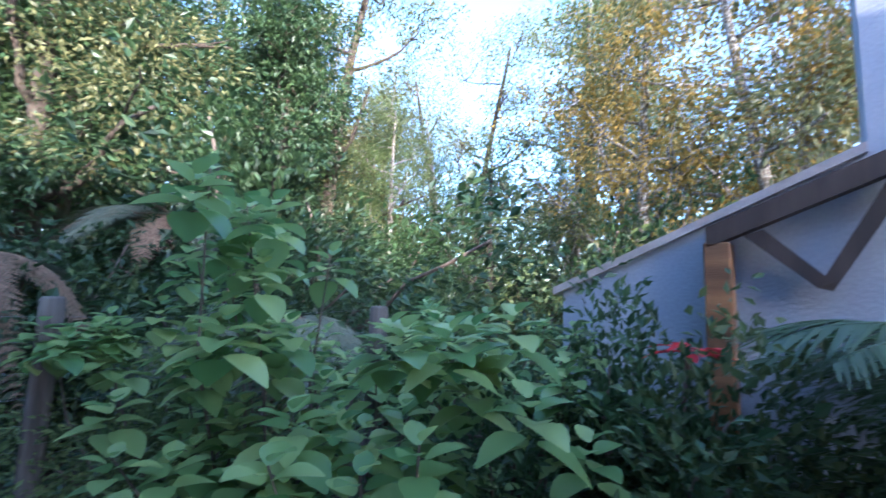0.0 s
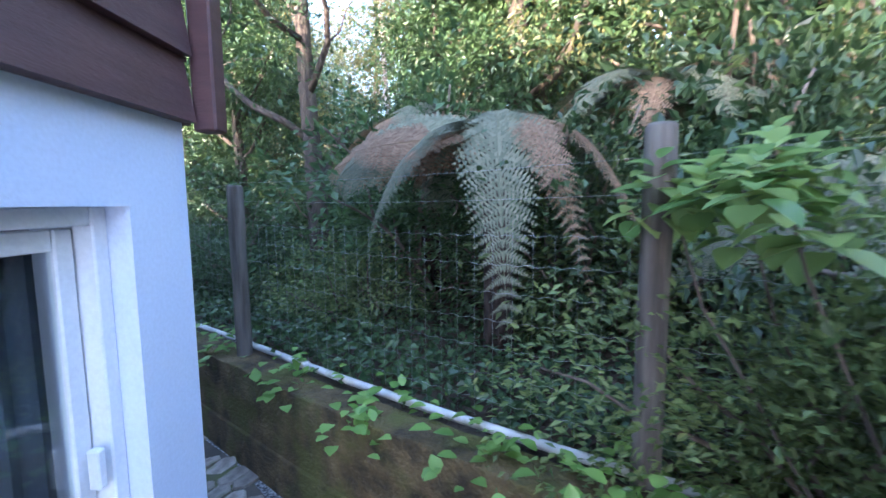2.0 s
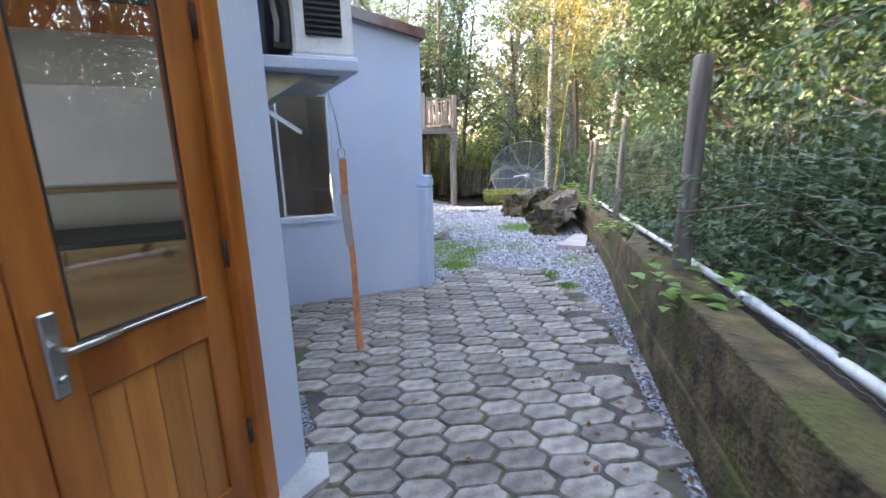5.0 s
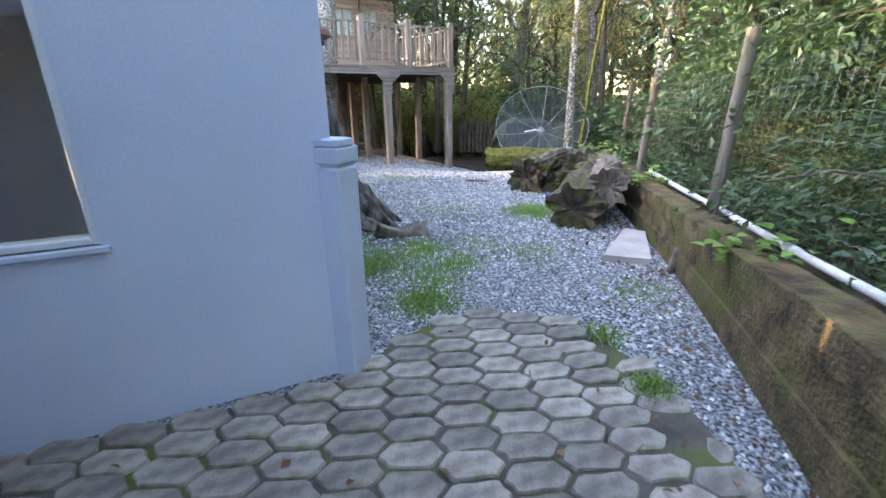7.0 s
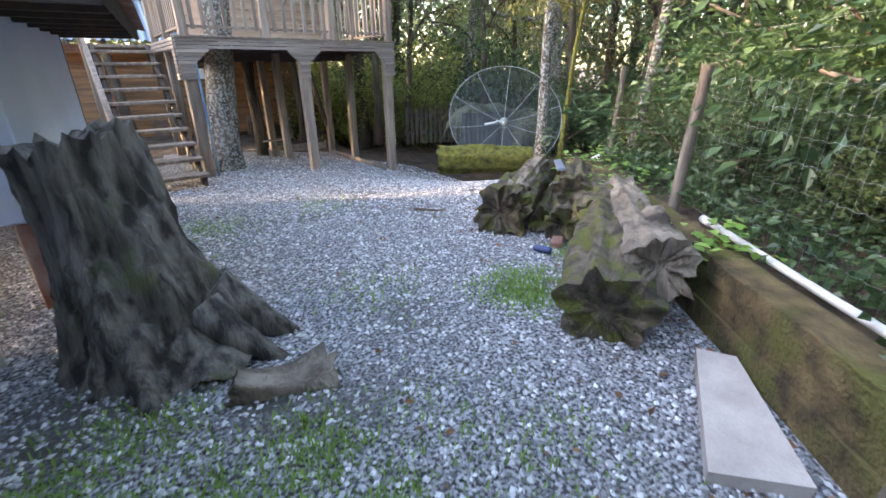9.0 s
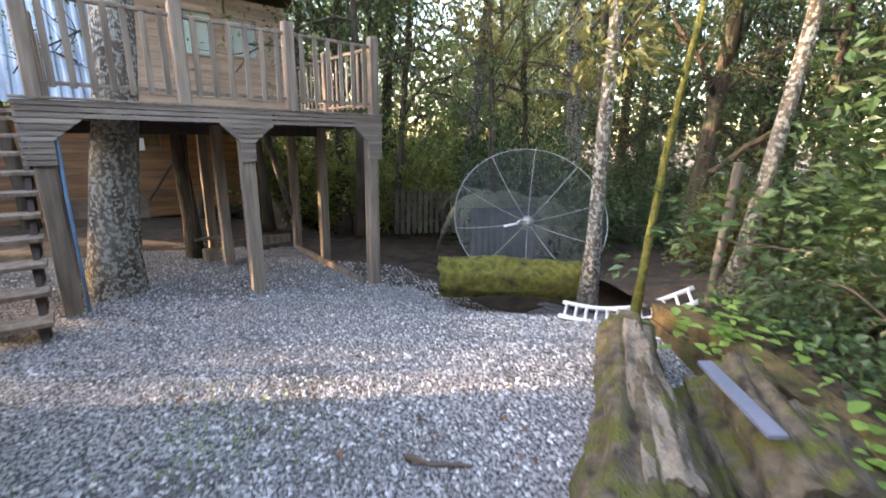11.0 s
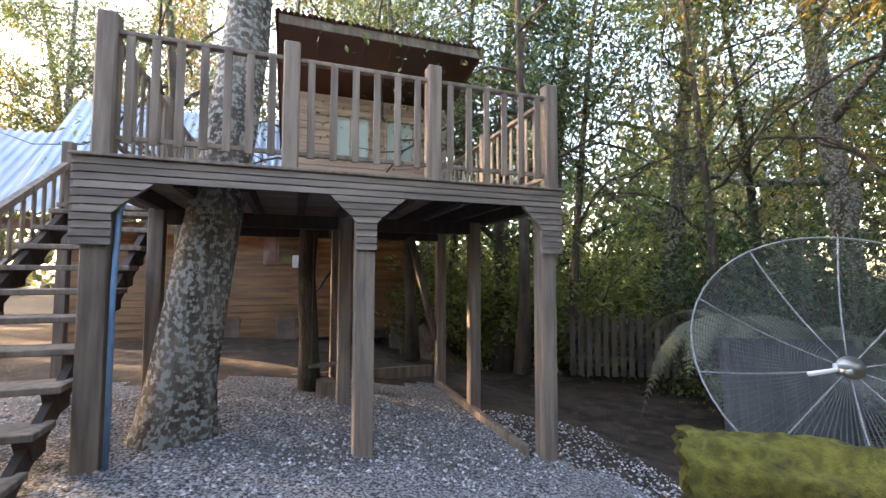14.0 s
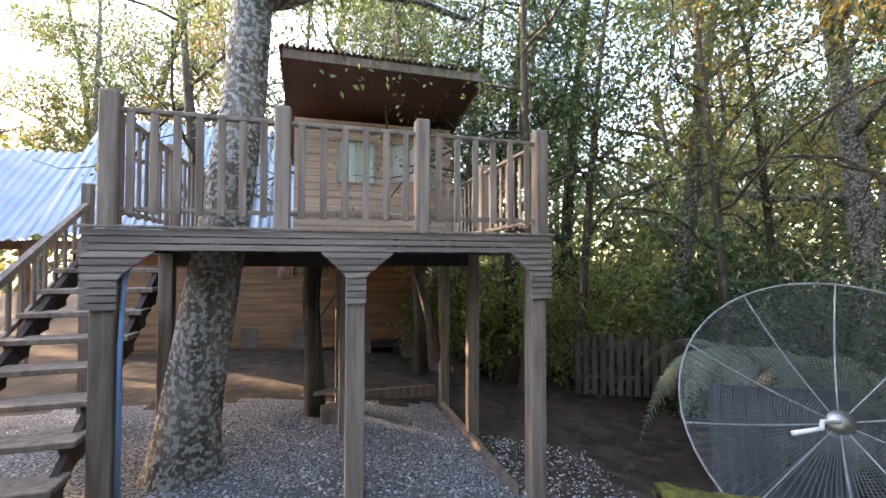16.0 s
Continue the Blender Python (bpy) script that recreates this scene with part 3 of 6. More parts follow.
# ---------------------------------------------------------------- wire fence on the wall
POSTS = [(-3.20, 0.95, 0.66, 2.10, 0.02, 0.0), (-4.74, -1.38, 0.66, 1.97, 0.02, 0.0), (-6.62, -3.80, 0.60, 1.92, 0.0, 0.0), (-8.56, -6.20, 0.42, 1.72, -0.04, 0.02), (-10.02, -8.20, 0.38, 1.50, -0.05, 0.03), (-12.25, -10.68, 0.1, 1.5, -0.05, 0.03), (-2.1, 2.3, 0.75, 2.1, 0, 0)]
fence = thing("wire_fence", None, "farm wire fence on weathered round wooden posts above the wall", "fence")


def fence_post(x, y, z0, z1, lx, ly, seed):
    rng = rnd(seed)
    n = 9
    z = np.linspace(0, 1, n)
    p = np.stack([x + lx * z + rng.normal(0, 0.003, n), y + ly * z, z0 - 0.15 + (z1 - z0 + 0.15) * z], 1)
    p = np.vstack([p, p[-1] + [0, 0, 0.015]])
    r = np.append(np.full(n, 0.056 if x > -8 else 0.044) * (1 + rng.normal(0, 0.025, n)), 0.045)
    return tube("post", p, r, M["post"], fence, sides=11)


for k, q in enumerate(POSTS):
    fence_post(*q, 40 + k)
order = [POSTS[6], *POSTS[:5]]
STAY = None
for a, b in zip(order, order[1:]):
    for k in range(10):
        t = np.linspace(0, 1, 120)
        h = 0.10 + 0.135 * k + (0.03 if k > 7 else 0)
        L = math.hypot(b[0] - a[0], b[1] - a[1])
        z0, z1 = a[2] + h, b[2] + h
        wav = (0.005 if k < 8 else 0.001) * np.sin(t * L / 0.10 * 2 * np.pi)
        sag = -0.02 * np.sin(np.pi * t)
        nx, nyy = -(b[1] - a[1]) / L * 0.05, (b[0] - a[0]) / L * 0.05
        f = h / 1.2
        pts = np.stack([a[0] + a[4] * f + (b[0] + b[4] * f - a[0] - a[4] * f) * t - nx, a[1] + (b[1] - a[1]) * t - nyy, z0 + (z1 - z0) * t + wav + sag], 1)
        tube("line_wire", pts, 0.0008, M["wire"], fence, sides=4)
    for k in range(1, int(L / 0.10)):
        t = k * 0.10 / L
        x, y, z = a[0] + (b[0] - a[0]) * t - nx, a[1] + (b[1] - a[1]) * t - nyy, a[2] + (b[2] - a[2]) * t
        if STAY is None:
            STAY = tube("stay_wire", [(0, 0, 0.08), (0, 0, 0.6), (0, 0, 1.05)], 0.0006, M["wire"], fence, sides=4)
            o = STAY
        else:
            o = new("stay_wire", STAY.data)
            o.parent = fence
        o.matrix_basis = pose(x + (a[4] + (b[4] - a[4]) * t) * 0.4, y, z, 0, math.degrees((a[4] + (b[4] - a[4]) * t) / 1.2))

# ---------------------------------------------------------------- the house
def wall_run(name, p, q, z0, z1, th, mat, label, openings=()):
    """A wall with its outer face from p to q (the inside lies to the left of the way) and openings (l0, l1, z0, z1) along it."""
    L = math.hypot(q[0] - p[0], q[1] - p[1])
    m = pose(p[0], p[1], 0, 0, 0, math.degrees(math.atan2(q[1] - p[1], q[0] - p[0])))
    bm = bmesh.new()
    cuts = sorted(openings)
    x = 0.0
    for l0, l1, a, b in cuts:
        box(bm, x, 0, z0, l0, th, z1)
        if a > z0:
            box(bm, l0, 0, z0, l1, th, a)
        box(bm, l0, 0, b, l1, th, z1)
        x = l1
    box(bm, x, 0, z0, L, th, z1)
    bmesh.ops.remove_doubles(bm, verts=bm.verts, dist=0.0005)
    ob = part(name, bm, mat, m=m)
    return tagged(ob, label, "wall", kind="structure"), m, L


PALE = "pale blue-grey painted plaster house wall"
# round the outside of the house; the inside lies to the left of the way
# unseen east end stretched to x = 7 to shade the grey wall
_, mS, _ = wall_run("wall_window", (7.0, -0.575), (-2.87, -0.575), -0.1, 2.10, 0.2, M["wall"], PALE, [(3.6, 7.2, 0.5, 2.0), (8.00, 9.64, 0.55, 1.84)])
_, mW, _ = wall_run("wall_side", (-2.87, -0.775), (-2.9, -2.5), -0.1, 2.15, 0.2, M["wall"], PALE)
_, mC, LC = wall_run("wall_door", (-2.9, -2.5), (-4.2, -3.8), -0.1, 2.2, 0.2, M["wall"], PALE, [(0.32, 1.64, 0.0, 2.16)])
_, mR, _ = wall_run("wall_return", (-4.2, -3.8), (-4.2, -6.06), -0.1, 3.4, 0.2, M["wall"], PALE)
_, mK, _ = wall_run("wall_recess", (-4.2, -6.06), (-5.75, -6.06), -0.1, 2.36, 0.2, M["wall"], PALE, [(0.05, 0.67, 0.81, 1.92)])
_, mE, _ = wall_run("wall_yard", (-5.75, -6.26), (-5.30, -9.3), -0.1, 2.36, 0.2, M["wall"], PALE)
_, mB, _ = wall_run("wall_end", (-5.30, -9.3), (7.0, -9.3), -0.1, 2.36, 0.2, M["wall"], PALE)
_, mN, _ = wall_run("wall_back", (7.0, -9.3), (7.0, -0.76), -0.1, 4.4, 0.2, M["wall"], PALE)
tagged(part("wall_gable", prism([(-4.2, 2.36), (-4.2, 2.70), (-5.75, 2.42), (-5.75, 2.36)], -6.06, -6.26, "y"), M["wall"]), PALE, "wall", kind="structure")
tagged(part("coping", prism([(-4.2, 2.70), (-4.2, 2.79), (-5.79, 2.50), (-5.79, 2.415)], -6.0, -6.36, "y"), M["tile"]), "weathered rust-stained cement coping on the wall", "coping", kind="structure")
tagged(part("roof_low", prism([(-5.72, 2.36), (-4.0, 2.72), (7.0, 2.72), (7.0, 2.66), (-4.0, 2.66), (-5.5, 2.36)], -6.27, -9.4, "y"), M["tile"]), "low tiled house roof", "roof", kind="structure")
tagged(part("floor", prism([(6.8, -0.76), (-2.7, -0.76), (-2.7, -2.6), (-4.0, -3.9), (-4.0, -6.4), (6.8, -6.4)], -0.05, 0.03), M["roomfloor"]), "brown wooden room floor", "floor", kind="structure")
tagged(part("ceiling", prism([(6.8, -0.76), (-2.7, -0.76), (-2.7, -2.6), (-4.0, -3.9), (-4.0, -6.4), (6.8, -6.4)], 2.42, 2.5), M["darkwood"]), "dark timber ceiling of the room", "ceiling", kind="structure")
tagged(part("wall_inner", boxm(-4.0, -6.5, 0.03, 6.8, -6.4, 2.42), M["cream"]), "cream plaster inner wall", "wall", kind="structure")
tagged(part("roof_main", prism([(7.1, -0.45), (-2.98, -0.45), (-2.98, -2.46), (-4.28, -3.76), (-4.28, -6.1), (7.1, -6.1)], 4.4, 4.6), M["tile"]), "main roof slab of the house", "roof", kind="structure")
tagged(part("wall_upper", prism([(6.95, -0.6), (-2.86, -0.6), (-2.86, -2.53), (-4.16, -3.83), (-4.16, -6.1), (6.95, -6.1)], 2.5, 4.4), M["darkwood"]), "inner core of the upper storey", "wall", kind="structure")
plinth = tagged(part("plinth", prism([(0.16, -0.07), (0.9, -0.10), (1.55, -0.08), (1.80, -0.15), (1.93, -0.05), (1.90, 0.02), (0.16, 0.03)], -0.02, 0.045), M["plinth"], m=mC), "rough cement kerb under the doors", "kerb", kind="structure")

# overlapping boards on the upper storey
cladding = thing("cladding", None, "dark purple-brown stained horizontal weatherboards on the upper storey", "cladding", kind="structure")
for m, l0, l1, z0 in ((pose(7.0, -0.575, 0, 0, 0, 180), 0.0, 9.87, 2.08), (pose(-2.87, -0.575, 0, 0, 0, 270), 0.0, 1.94, 2.08), (mC, -0.02, LC, 2.19), (mR, 0.0, 2.3, 2.6)):
    for k in range(12):
        z = z0 + 0.185 * k
        if z > 4.3:
            break
        part("board", prism([(-0.045, z), (-0.018, z + 0.183), (0.0, z + 0.183), (0.0, z)], l0, l1, "x"), M["clad"], cladding, m=m)
for x, y, w in ((-2.925, -0.52, 0.07), (-4.25, -3.80, 0.08)):
    part("corner_board", boxm(x - w / 2, y - w / 2, 2.06, x + w / 2, y + w / 2, 4.4, 0.006), M["clad"], cladding)
part("drip_board", boxm(0.0, -0.05, 2.16, LC, 0.0, 2.20, 0.004), M["clad"], cladding, m=mC)


def panel_frame(x0, x1, z0, z1, w, y0, y1, wb=None):
    bm = bmesh.new()
    wb = wb or w
    box(bm, x0, y0, z0, x0 + w, y1, z1, 0.004)
    box(bm, x1 - w, y0, z0, x1, y1, z1, 0.004)
    box(bm, x0 + w, y0 + 0.002, z0, x1 - w, y1 - 0.002, z0 + wb, 0.004)
    box(bm, x0 + w, y0 + 0.002, z1 - w, x1 - w, y1 - 0.002, z1, 0.004)
    return bm


# double door
door = thing("door_1", mC, "closed varnished wooden double door with glazed upper panels", "door", kind="structure")
bm = bmesh.new()
box(bm, 0.32, -0.02, 0.03, 0.39, 0.12, 2.16, 0.004)
box(bm, 1.57, -0.02, 0.03, 1.64, 0.12, 2.16, 0.004)
box(bm, 0.39, -0.018, 2.09, 1.57, 0.118, 2.158, 0.004)
part("door_frame", bm, M["door"], door)
part("sill", boxm(0.39, -0.03, 0.03, 1.57, 0.12, 0.055, 0.003), M["darkwood"], door)
for k, (x0, x1) in enumerate(((0.395, 0.978), (0.982, 1.565))):
    bm = bmesh.new()
    y0, y1 = 0.02, 0.062
    box(bm, x0, y0, 0.06, x0 + 0.105, y1, 2.085, 0.005)
    box(bm, x1 - 0.105, y0, 0.06, x1, y1, 2.085, 0.005)
    for z0, z1 in ((0.06, 0.23), (0.83, 0.97), (1.97, 2.085)):
        box(bm, x0 + 0.105, y0 + 0.001, z0, x1 - 0.105, y1 - 0.001, z1, 0.004)
    leaf = part("door_leaf", bm, M["door"], door)
    w = (x1 - x0 - 0.21) / 4
    for q in range(4):
        part("panel_board", boxm(x0 + 0.105 + q * w + 0.001, 0.036, 0.23, x0 + 0.105 + (q + 1) * w - 0.001, 0.050, 0.83, 0.003), M["door_panel"], leaf)
    part("glass_pane", boxm(x0 + 0.105, 0.038, 0.97, x1 - 0.105, 0.042, 1.97), G, leaf, "clear glass pane").visible_shadow = False
    part("glazing_bead", panel_frame(x0 + 0.105, x1 - 0.105, 0.97, 1.97, 0.012, 0.028, 0.036), M["darkwood"], leaf)
    part("weather_bar", boxm(x0 + 0.10, 0.006, 0.967, x1 - 0.10, 0.03, 0.977, 0.002), M["steel"], leaf, "bright metal bead under the glass")
    for z in (0.35, 1.05, 1.78):
        xx = x0 if k == 0 else x1
        tube("hinge", [(xx, 0.012, z), (xx, 0.012, z + 0.10)], 0.009, M["darkwood"], leaf)
bm = bmesh.new()
box(bm, 1.012, 0.010, 0.86, 1.052, 0.020, 1.08, 0.006)
plate = part("handle_plate", bm, M["steel"], door, "worn metal lever handle plate")
tube("lever", [(1.032, 0.012, 0.99), (1.032, -0.035, 0.99), (1.045, -0.045, 0.99), (1.15, -0.045, 0.992)], 0.0095, M["steel"], plate)
tube("key_cylinder", [(1.032, 0.012, 0.91), (1.032, -0.004, 0.91)], 0.010, M["steel"], plate)

# aluminium window beside the corner
mS = mS @ pose(4.4, 0, 0)
win = thing("window_1", mS, "white aluminium sliding window set back in the wall", "window", kind="structure")
part("window_frame", panel_frame(3.60, 5.24, 0.55, 1.84, 0.045, 0.06, 0.15), M["alu"], win)
for x0, x1, y in ((3.65, 4.46, 0.075), (4.40, 5.19, 0.105)):
    s = part("sash", panel_frame(x0, x1, 0.60, 1.79, 0.05, y, y + 0.025), M["alu"], win)
    part("pane", boxm(x0 + 0.05, y + 0.010, 0.65, x1 - 0.05, y + 0.014, 1.74), G, s).visible_shadow = False
part("latch", boxm(5.145, 0.055, 1.16, 5.17, 0.085, 1.26, 0.004), M["alu"], win)
tagged(part("curtain", prism([(4.2 + 0.04 * q, 0.20 + 0.02 * (q % 2)) for q in range(26)] + [(5.2 - 0.04 * q, 0.205 + 0.02 * ((q + 1) % 2)) for q in range(26)], 0.6, 1.9), M["bluecloth"], m=mS), "blue-grey curtain hanging behind the window", "curtain")

# small window in the recess
win2 = thing("window_2", mK, "small white-framed sliding window with dark glass", "window", kind="structure")
part("window_frame", panel_frame(0.05, 0.67, 0.81, 1.92, 0.03, 0.01, 0.09), M["alu"], win2)
part("mullion", boxm(0.205, 0.02, 0.84, 0.225, 0.06, 1.89, 0.003), M["alu"], win2)
for x0, x1 in ((0.08, 0.205), (0.225, 0.64)):
    part("pane", boxm(x0, 0.040, 0.84, x1, 0.044, 1.89), G, win2).visible_shadow = False
part("window_sill", boxm(0.02, -0.02, 0.785, 0.70, 0.10, 0.81, 0.004), M["wall"], win2)
part("stay_arm", prism([(0.06, 1.80), (0.06, 1.84), (0.42, 1.60), (0.41, 1.56)], 0.0, 0.012, "y"), M["alu"], win2)

# unseen large window added to brighten the room, with an area lamp as daylight
win3 = thing("window_3", mS, "large white-framed window added unseen to light the room", "window", kind="structure")
part("window_frame", panel_frame(-0.8, 2.8, 0.5, 2.0, 0.05, 0.06, 0.12), M["alu"], win3)
part("pane", boxm(-0.75, 0.09, 0.55, 2.75, 0.094, 1.95), G, win3).visible_shadow = False
wl = bpy.data.lights.new("room_fill_light", "AREA")
wl.shape, wl.size, wl.size_y, wl.energy, wl.color = "RECTANGLE", 3.4, 1.4, 6.0, (0.85, 0.92, 1.0)
new("room_fill_light", wl).matrix_world = look((1.6, -0.80, 1.25), (-1.6, -4.6, 0.9))

# ---------------------------------------------------------------- air conditioner, shelf, strap
ac = thing("air_conditioner", pose(-4.455, -4.33, 1.82), "white outdoor air-conditioning unit with black louvres on a shelf", "air conditioner")
part("casing", boxm(-0.125, -0.38, 0.0, 0.125, 0.38, 0.53, 0.012), M["white"], ac)
part("louvre_recess", boxm(-0.075, 0.381, 0.075, 0.075, 0.385, 0.48), M["black"], ac)
for k in range(18):
    part("louvre", prism([(0.386, 0.085 + k * 0.022), (0.396, 0.080 + k * 0.022), (0.396, 0.084 + k * 0.022), (0.386, 0.094 + k * 0.022)], -0.072, 0.072, "x"), M["black"], ac)
# plain dark panel between the casing and the wall
part("coil_back", boxm(0.127, -0.37, 0.02, 0.20, 0.36, 0.55, 0.004), M["black"], ac)
part("lip", boxm(-0.135, -0.385, -0.012, 0.135, 0.39, 0.0, 0.003), M["white"], ac)
for k, x in enumerate((0.16, 0.185)):
    tube("hose", [(x, 0.36, 0.05), (x, 0.42, 0.10), (x + 0.03, 0.44, 0.3), (x + 0.03, 0.40, 0.62), (x + 0.04, 0.33, 0.9)], 0.011, M["pipe" if k else "black"], ac)
shelf = thing("ac_shelf", pose(-4.4, -4.33, 1.755), "painted wall shelf carrying the air conditioner", "shelf")
part("board", boxm(-0.185, -0.44, 0.0, 0.198, 0.42, 0.05, 0.006), M["wall"], shelf)
part("tray", prism([(-0.13, -0.001), (0.12, -0.001), (0.09, -0.035), (-0.10, -0.035)], -0.30, 0.30, "y"), M["steel"], shelf)
for y in (-0.35, 0.3):
    part("bracket", prism([(0.198, -0.002), (0.0, -0.002), (0.198, -0.12)], y, y + 0.025, "y"), M["steel"], shelf)
down = thing("downpipe_grey", None, "dark grey rainwater downpipe beside the cladding", "pipe")
tube("pipe", [(-4.34, -4.02, 2.40), (-4.34, -4.02, 4.35)], 0.045, M["clad"], down, sides=12)
strap = thing("lashing_strap", None, "faded orange lashing strap hanging from a wire onto the paving", "strap")
tube("hanger_wire", [(-4.61, -4.76, 1.79), (-4.66, -4.80, 1.60), (-4.68, -4.82, 1.44)], 0.003, M["wire"], strap, sides=5)
t = np.linspace(0, 2 * np.pi, 17)
tube("ring", np.stack([-4.68 + 0.025 * np.sin(t), np.full(17, -4.82), 1.41 + 0.032 * np.cos(t)], 1), 0.005, M["steel"], strap, sides=6)
for k, (za, zb, w, xo) in enumerate(((1.375, 0.0, 0.026, 0.0), (1.15, 0.80, 0.024, 0.012))):
    n = 22
    z = np.linspace(za, zb, n)
    x = -4.685 + xo - 0.045 * (1.375 - z) / 1.375 + 0.006 * np.sin(z * 7)
    y = -4.825 - 0.02 * (1.375 - z) + 0.01 * k
    tw = 0.5 * np.sin(z * 2.0 + k)
    c, sn = np.cos(tw) * w, np.sin(tw) * w
    th = 0.0016
    v = np.stack([np.stack([x - c, y - sn, z], 1), np.stack([x + c, y + sn, z], 1), np.stack([x + c, y + sn + th, z], 1), np.stack([x - c, y - sn + th, z], 1)], 1)
    i, j = np.meshgrid(np.arange(n - 1), np.arange(4), indexing="ij")
    kk = (j + 1) % 4
    raw("webbing", v.reshape(-1, 3), np.stack([i * 4 + j, i * 4 + kk, (i + 1) * 4 + kk, (i + 1) * 4 + j], -1).reshape(-1, 4), M["orange" if k == 0 else "slab"], strap)

# pillar at the wall's end
pillar = thing("pillar", pose(-5.76, -6.085, 0, 0, 0, 43), "pale blue-grey painted masonry pillar with a bevelled cap", "pillar", kind="structure")
part("shaft", boxm(-0.075, -0.075, -0.05, 0.075, 0.075, 1.04, 0.010), M["wall"], pillar)
part("groove", boxm(-0.066, -0.066, 1.04, 0.066, 0.066, 1.055), M["wall"], pillar)
bm = boxm(-0.080, -0.080, 1.055, 0.080, 0.080, 1.125, 0.006)
box(bm, -0.078, -0.078, 1.125, 0.078, 0.078, 1.16, 0.030)
part("cap", bm, M["wall"], pillar)

# downpipe with an elbow on the yard wall
dpipe = thing("downpipe_brown", None, "brown rainwater downpipe ending in a grey elbow", "pipe")
tube("pipe", [(-5.52, -7.62, 2.42), (-5.68, -7.88, 0.74)], 0.045, M["tile"], dpipe, sides=12)
tube("elbow", [(-5.67, -7.87, 0.80), (-5.685, -7.885, 0.69), (-5.70, -7.89, 0.66), (-5.80, -7.92, 0.655)], 0.052, M["tile"], dpipe, sides=12)
tube("branch", [(-5.50, -7.84, 0.63), (-5.70, -7.89, 0.655)], 0.046, M["tile"], dpipe, sides=12)
tube("collar", [(-5.795, -7.915, 0.655), (-5.87, -7.94, 0.655)], 0.058, M["steel"], dpipe, sides=14)
conduit = thing("conduit", None, "thin grey cable conduit with a small box on the wall", "conduit")
tube("cable", [(-5.585, -7.05, 2.3), (-5.585, -7.10, 1.6), (-5.58, -7.18, 1.28)], 0.010, M["alu"], conduit)
part("junction_box", boxm(-5.625, -7.26, 1.14, -5.565, -7.14, 1.28, 0.006), M["alu"], conduit)

# outbuilding with a low eave behind the stump
outb = thing("outbuilding", pose(0.25, 0.45, -0.08), "white-walled outbuilding with a low tiled eave and a dark opening below", "building")
part("wall_panel", boxm(-5.93, -10.4, 0.70, -2.0, -10.2, 2.0, 0.01), M["wall"], outb)
# dark colour on the back wall stands for the shade inside the opening
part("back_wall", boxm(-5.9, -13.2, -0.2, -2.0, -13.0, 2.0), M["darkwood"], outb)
part("side_wall", boxm(-5.92, -12.98, 0.72, -5.72, -10.42, 2.0, 0.01), M["wall"], outb)
part("corner_post", boxm(-5.92, -10.38, -0.1, -5.76, -10.22, 0.70, 0.01), M["tile"], outb)
for k in range(9):
    part("roof_tile", prism([(-6.70 + 0.0 * k, 2.02), (-6.68, 2.08), (-1.8, 3.05), (-1.8, 2.98)], -9.75 - 0.4 * k, -9.75 - 0.4 * (k + 1) + 0.015, "y"), M["tile"], outb)
part("fascia", boxm(-6.62, -13.3, 1.93, -6.57, -9.75, 2.03, 0.004), M["darkwood"], outb)
for k in range(8):
    part("rafter", boxm(-6.57, -9.85 - 0.45 * k, 1.92, -5.93, -9.79 - 0.45 * k, 2.0), M["darkwood"], outb)

# ---------------------------------------------------------------- treehouse deck, in its own frame
deck = thing("treehouse_deck", DECK, "raised weathered wooden deck on square posts with balustrade", "deck")


def gz(s, d):
    p = DECK @ Vector((s, d, 0))
    return float(ground_z(np.array(p.x), np.array(p.y)))


FT = 1.955                                         # top of the deck's edge
S1 = 3.53
for s, d in ((0.02, 0.08), (1.77, 0.08), (3.42, 0.08), (0.02, 1.4), (1.77, 1.4), (3.28, 1.4), (0.02, 2.6), (1.77, 2.3), (3.28, 2.62)):
    w = 0.075 if d < 0.2 else 0.065
    part("support_post", boxm(s - w, d - w, gz(s, d) - 0.2, s + w, d + w, 1.80, 0.008), M["deckwood"], deck)
for a, b in ((0.02, 1.77), (1.77, 3.42)):
    for d in (1.4, 2.6):
        part("joist", boxm(a + 0.08, d - 0.04, 1.66, b - 0.08, d + 0.04, 1.80), M["darkwood"], deck)
for k in range(9):
    part("joist", boxm(0.02 + 0.42 * k, 0.06, 1.79, 0.08 + 0.42 * k, 2.85, 1.915), M["darkwood"], deck)
for k in range(22):
    part("floor_board", boxm(-0.02, 0.02 + 0.13 * k, 1.92, S1 + 0.02, 0.145 + 0.13 * k, 1.95, 0.004), M["deckboard"], deck)
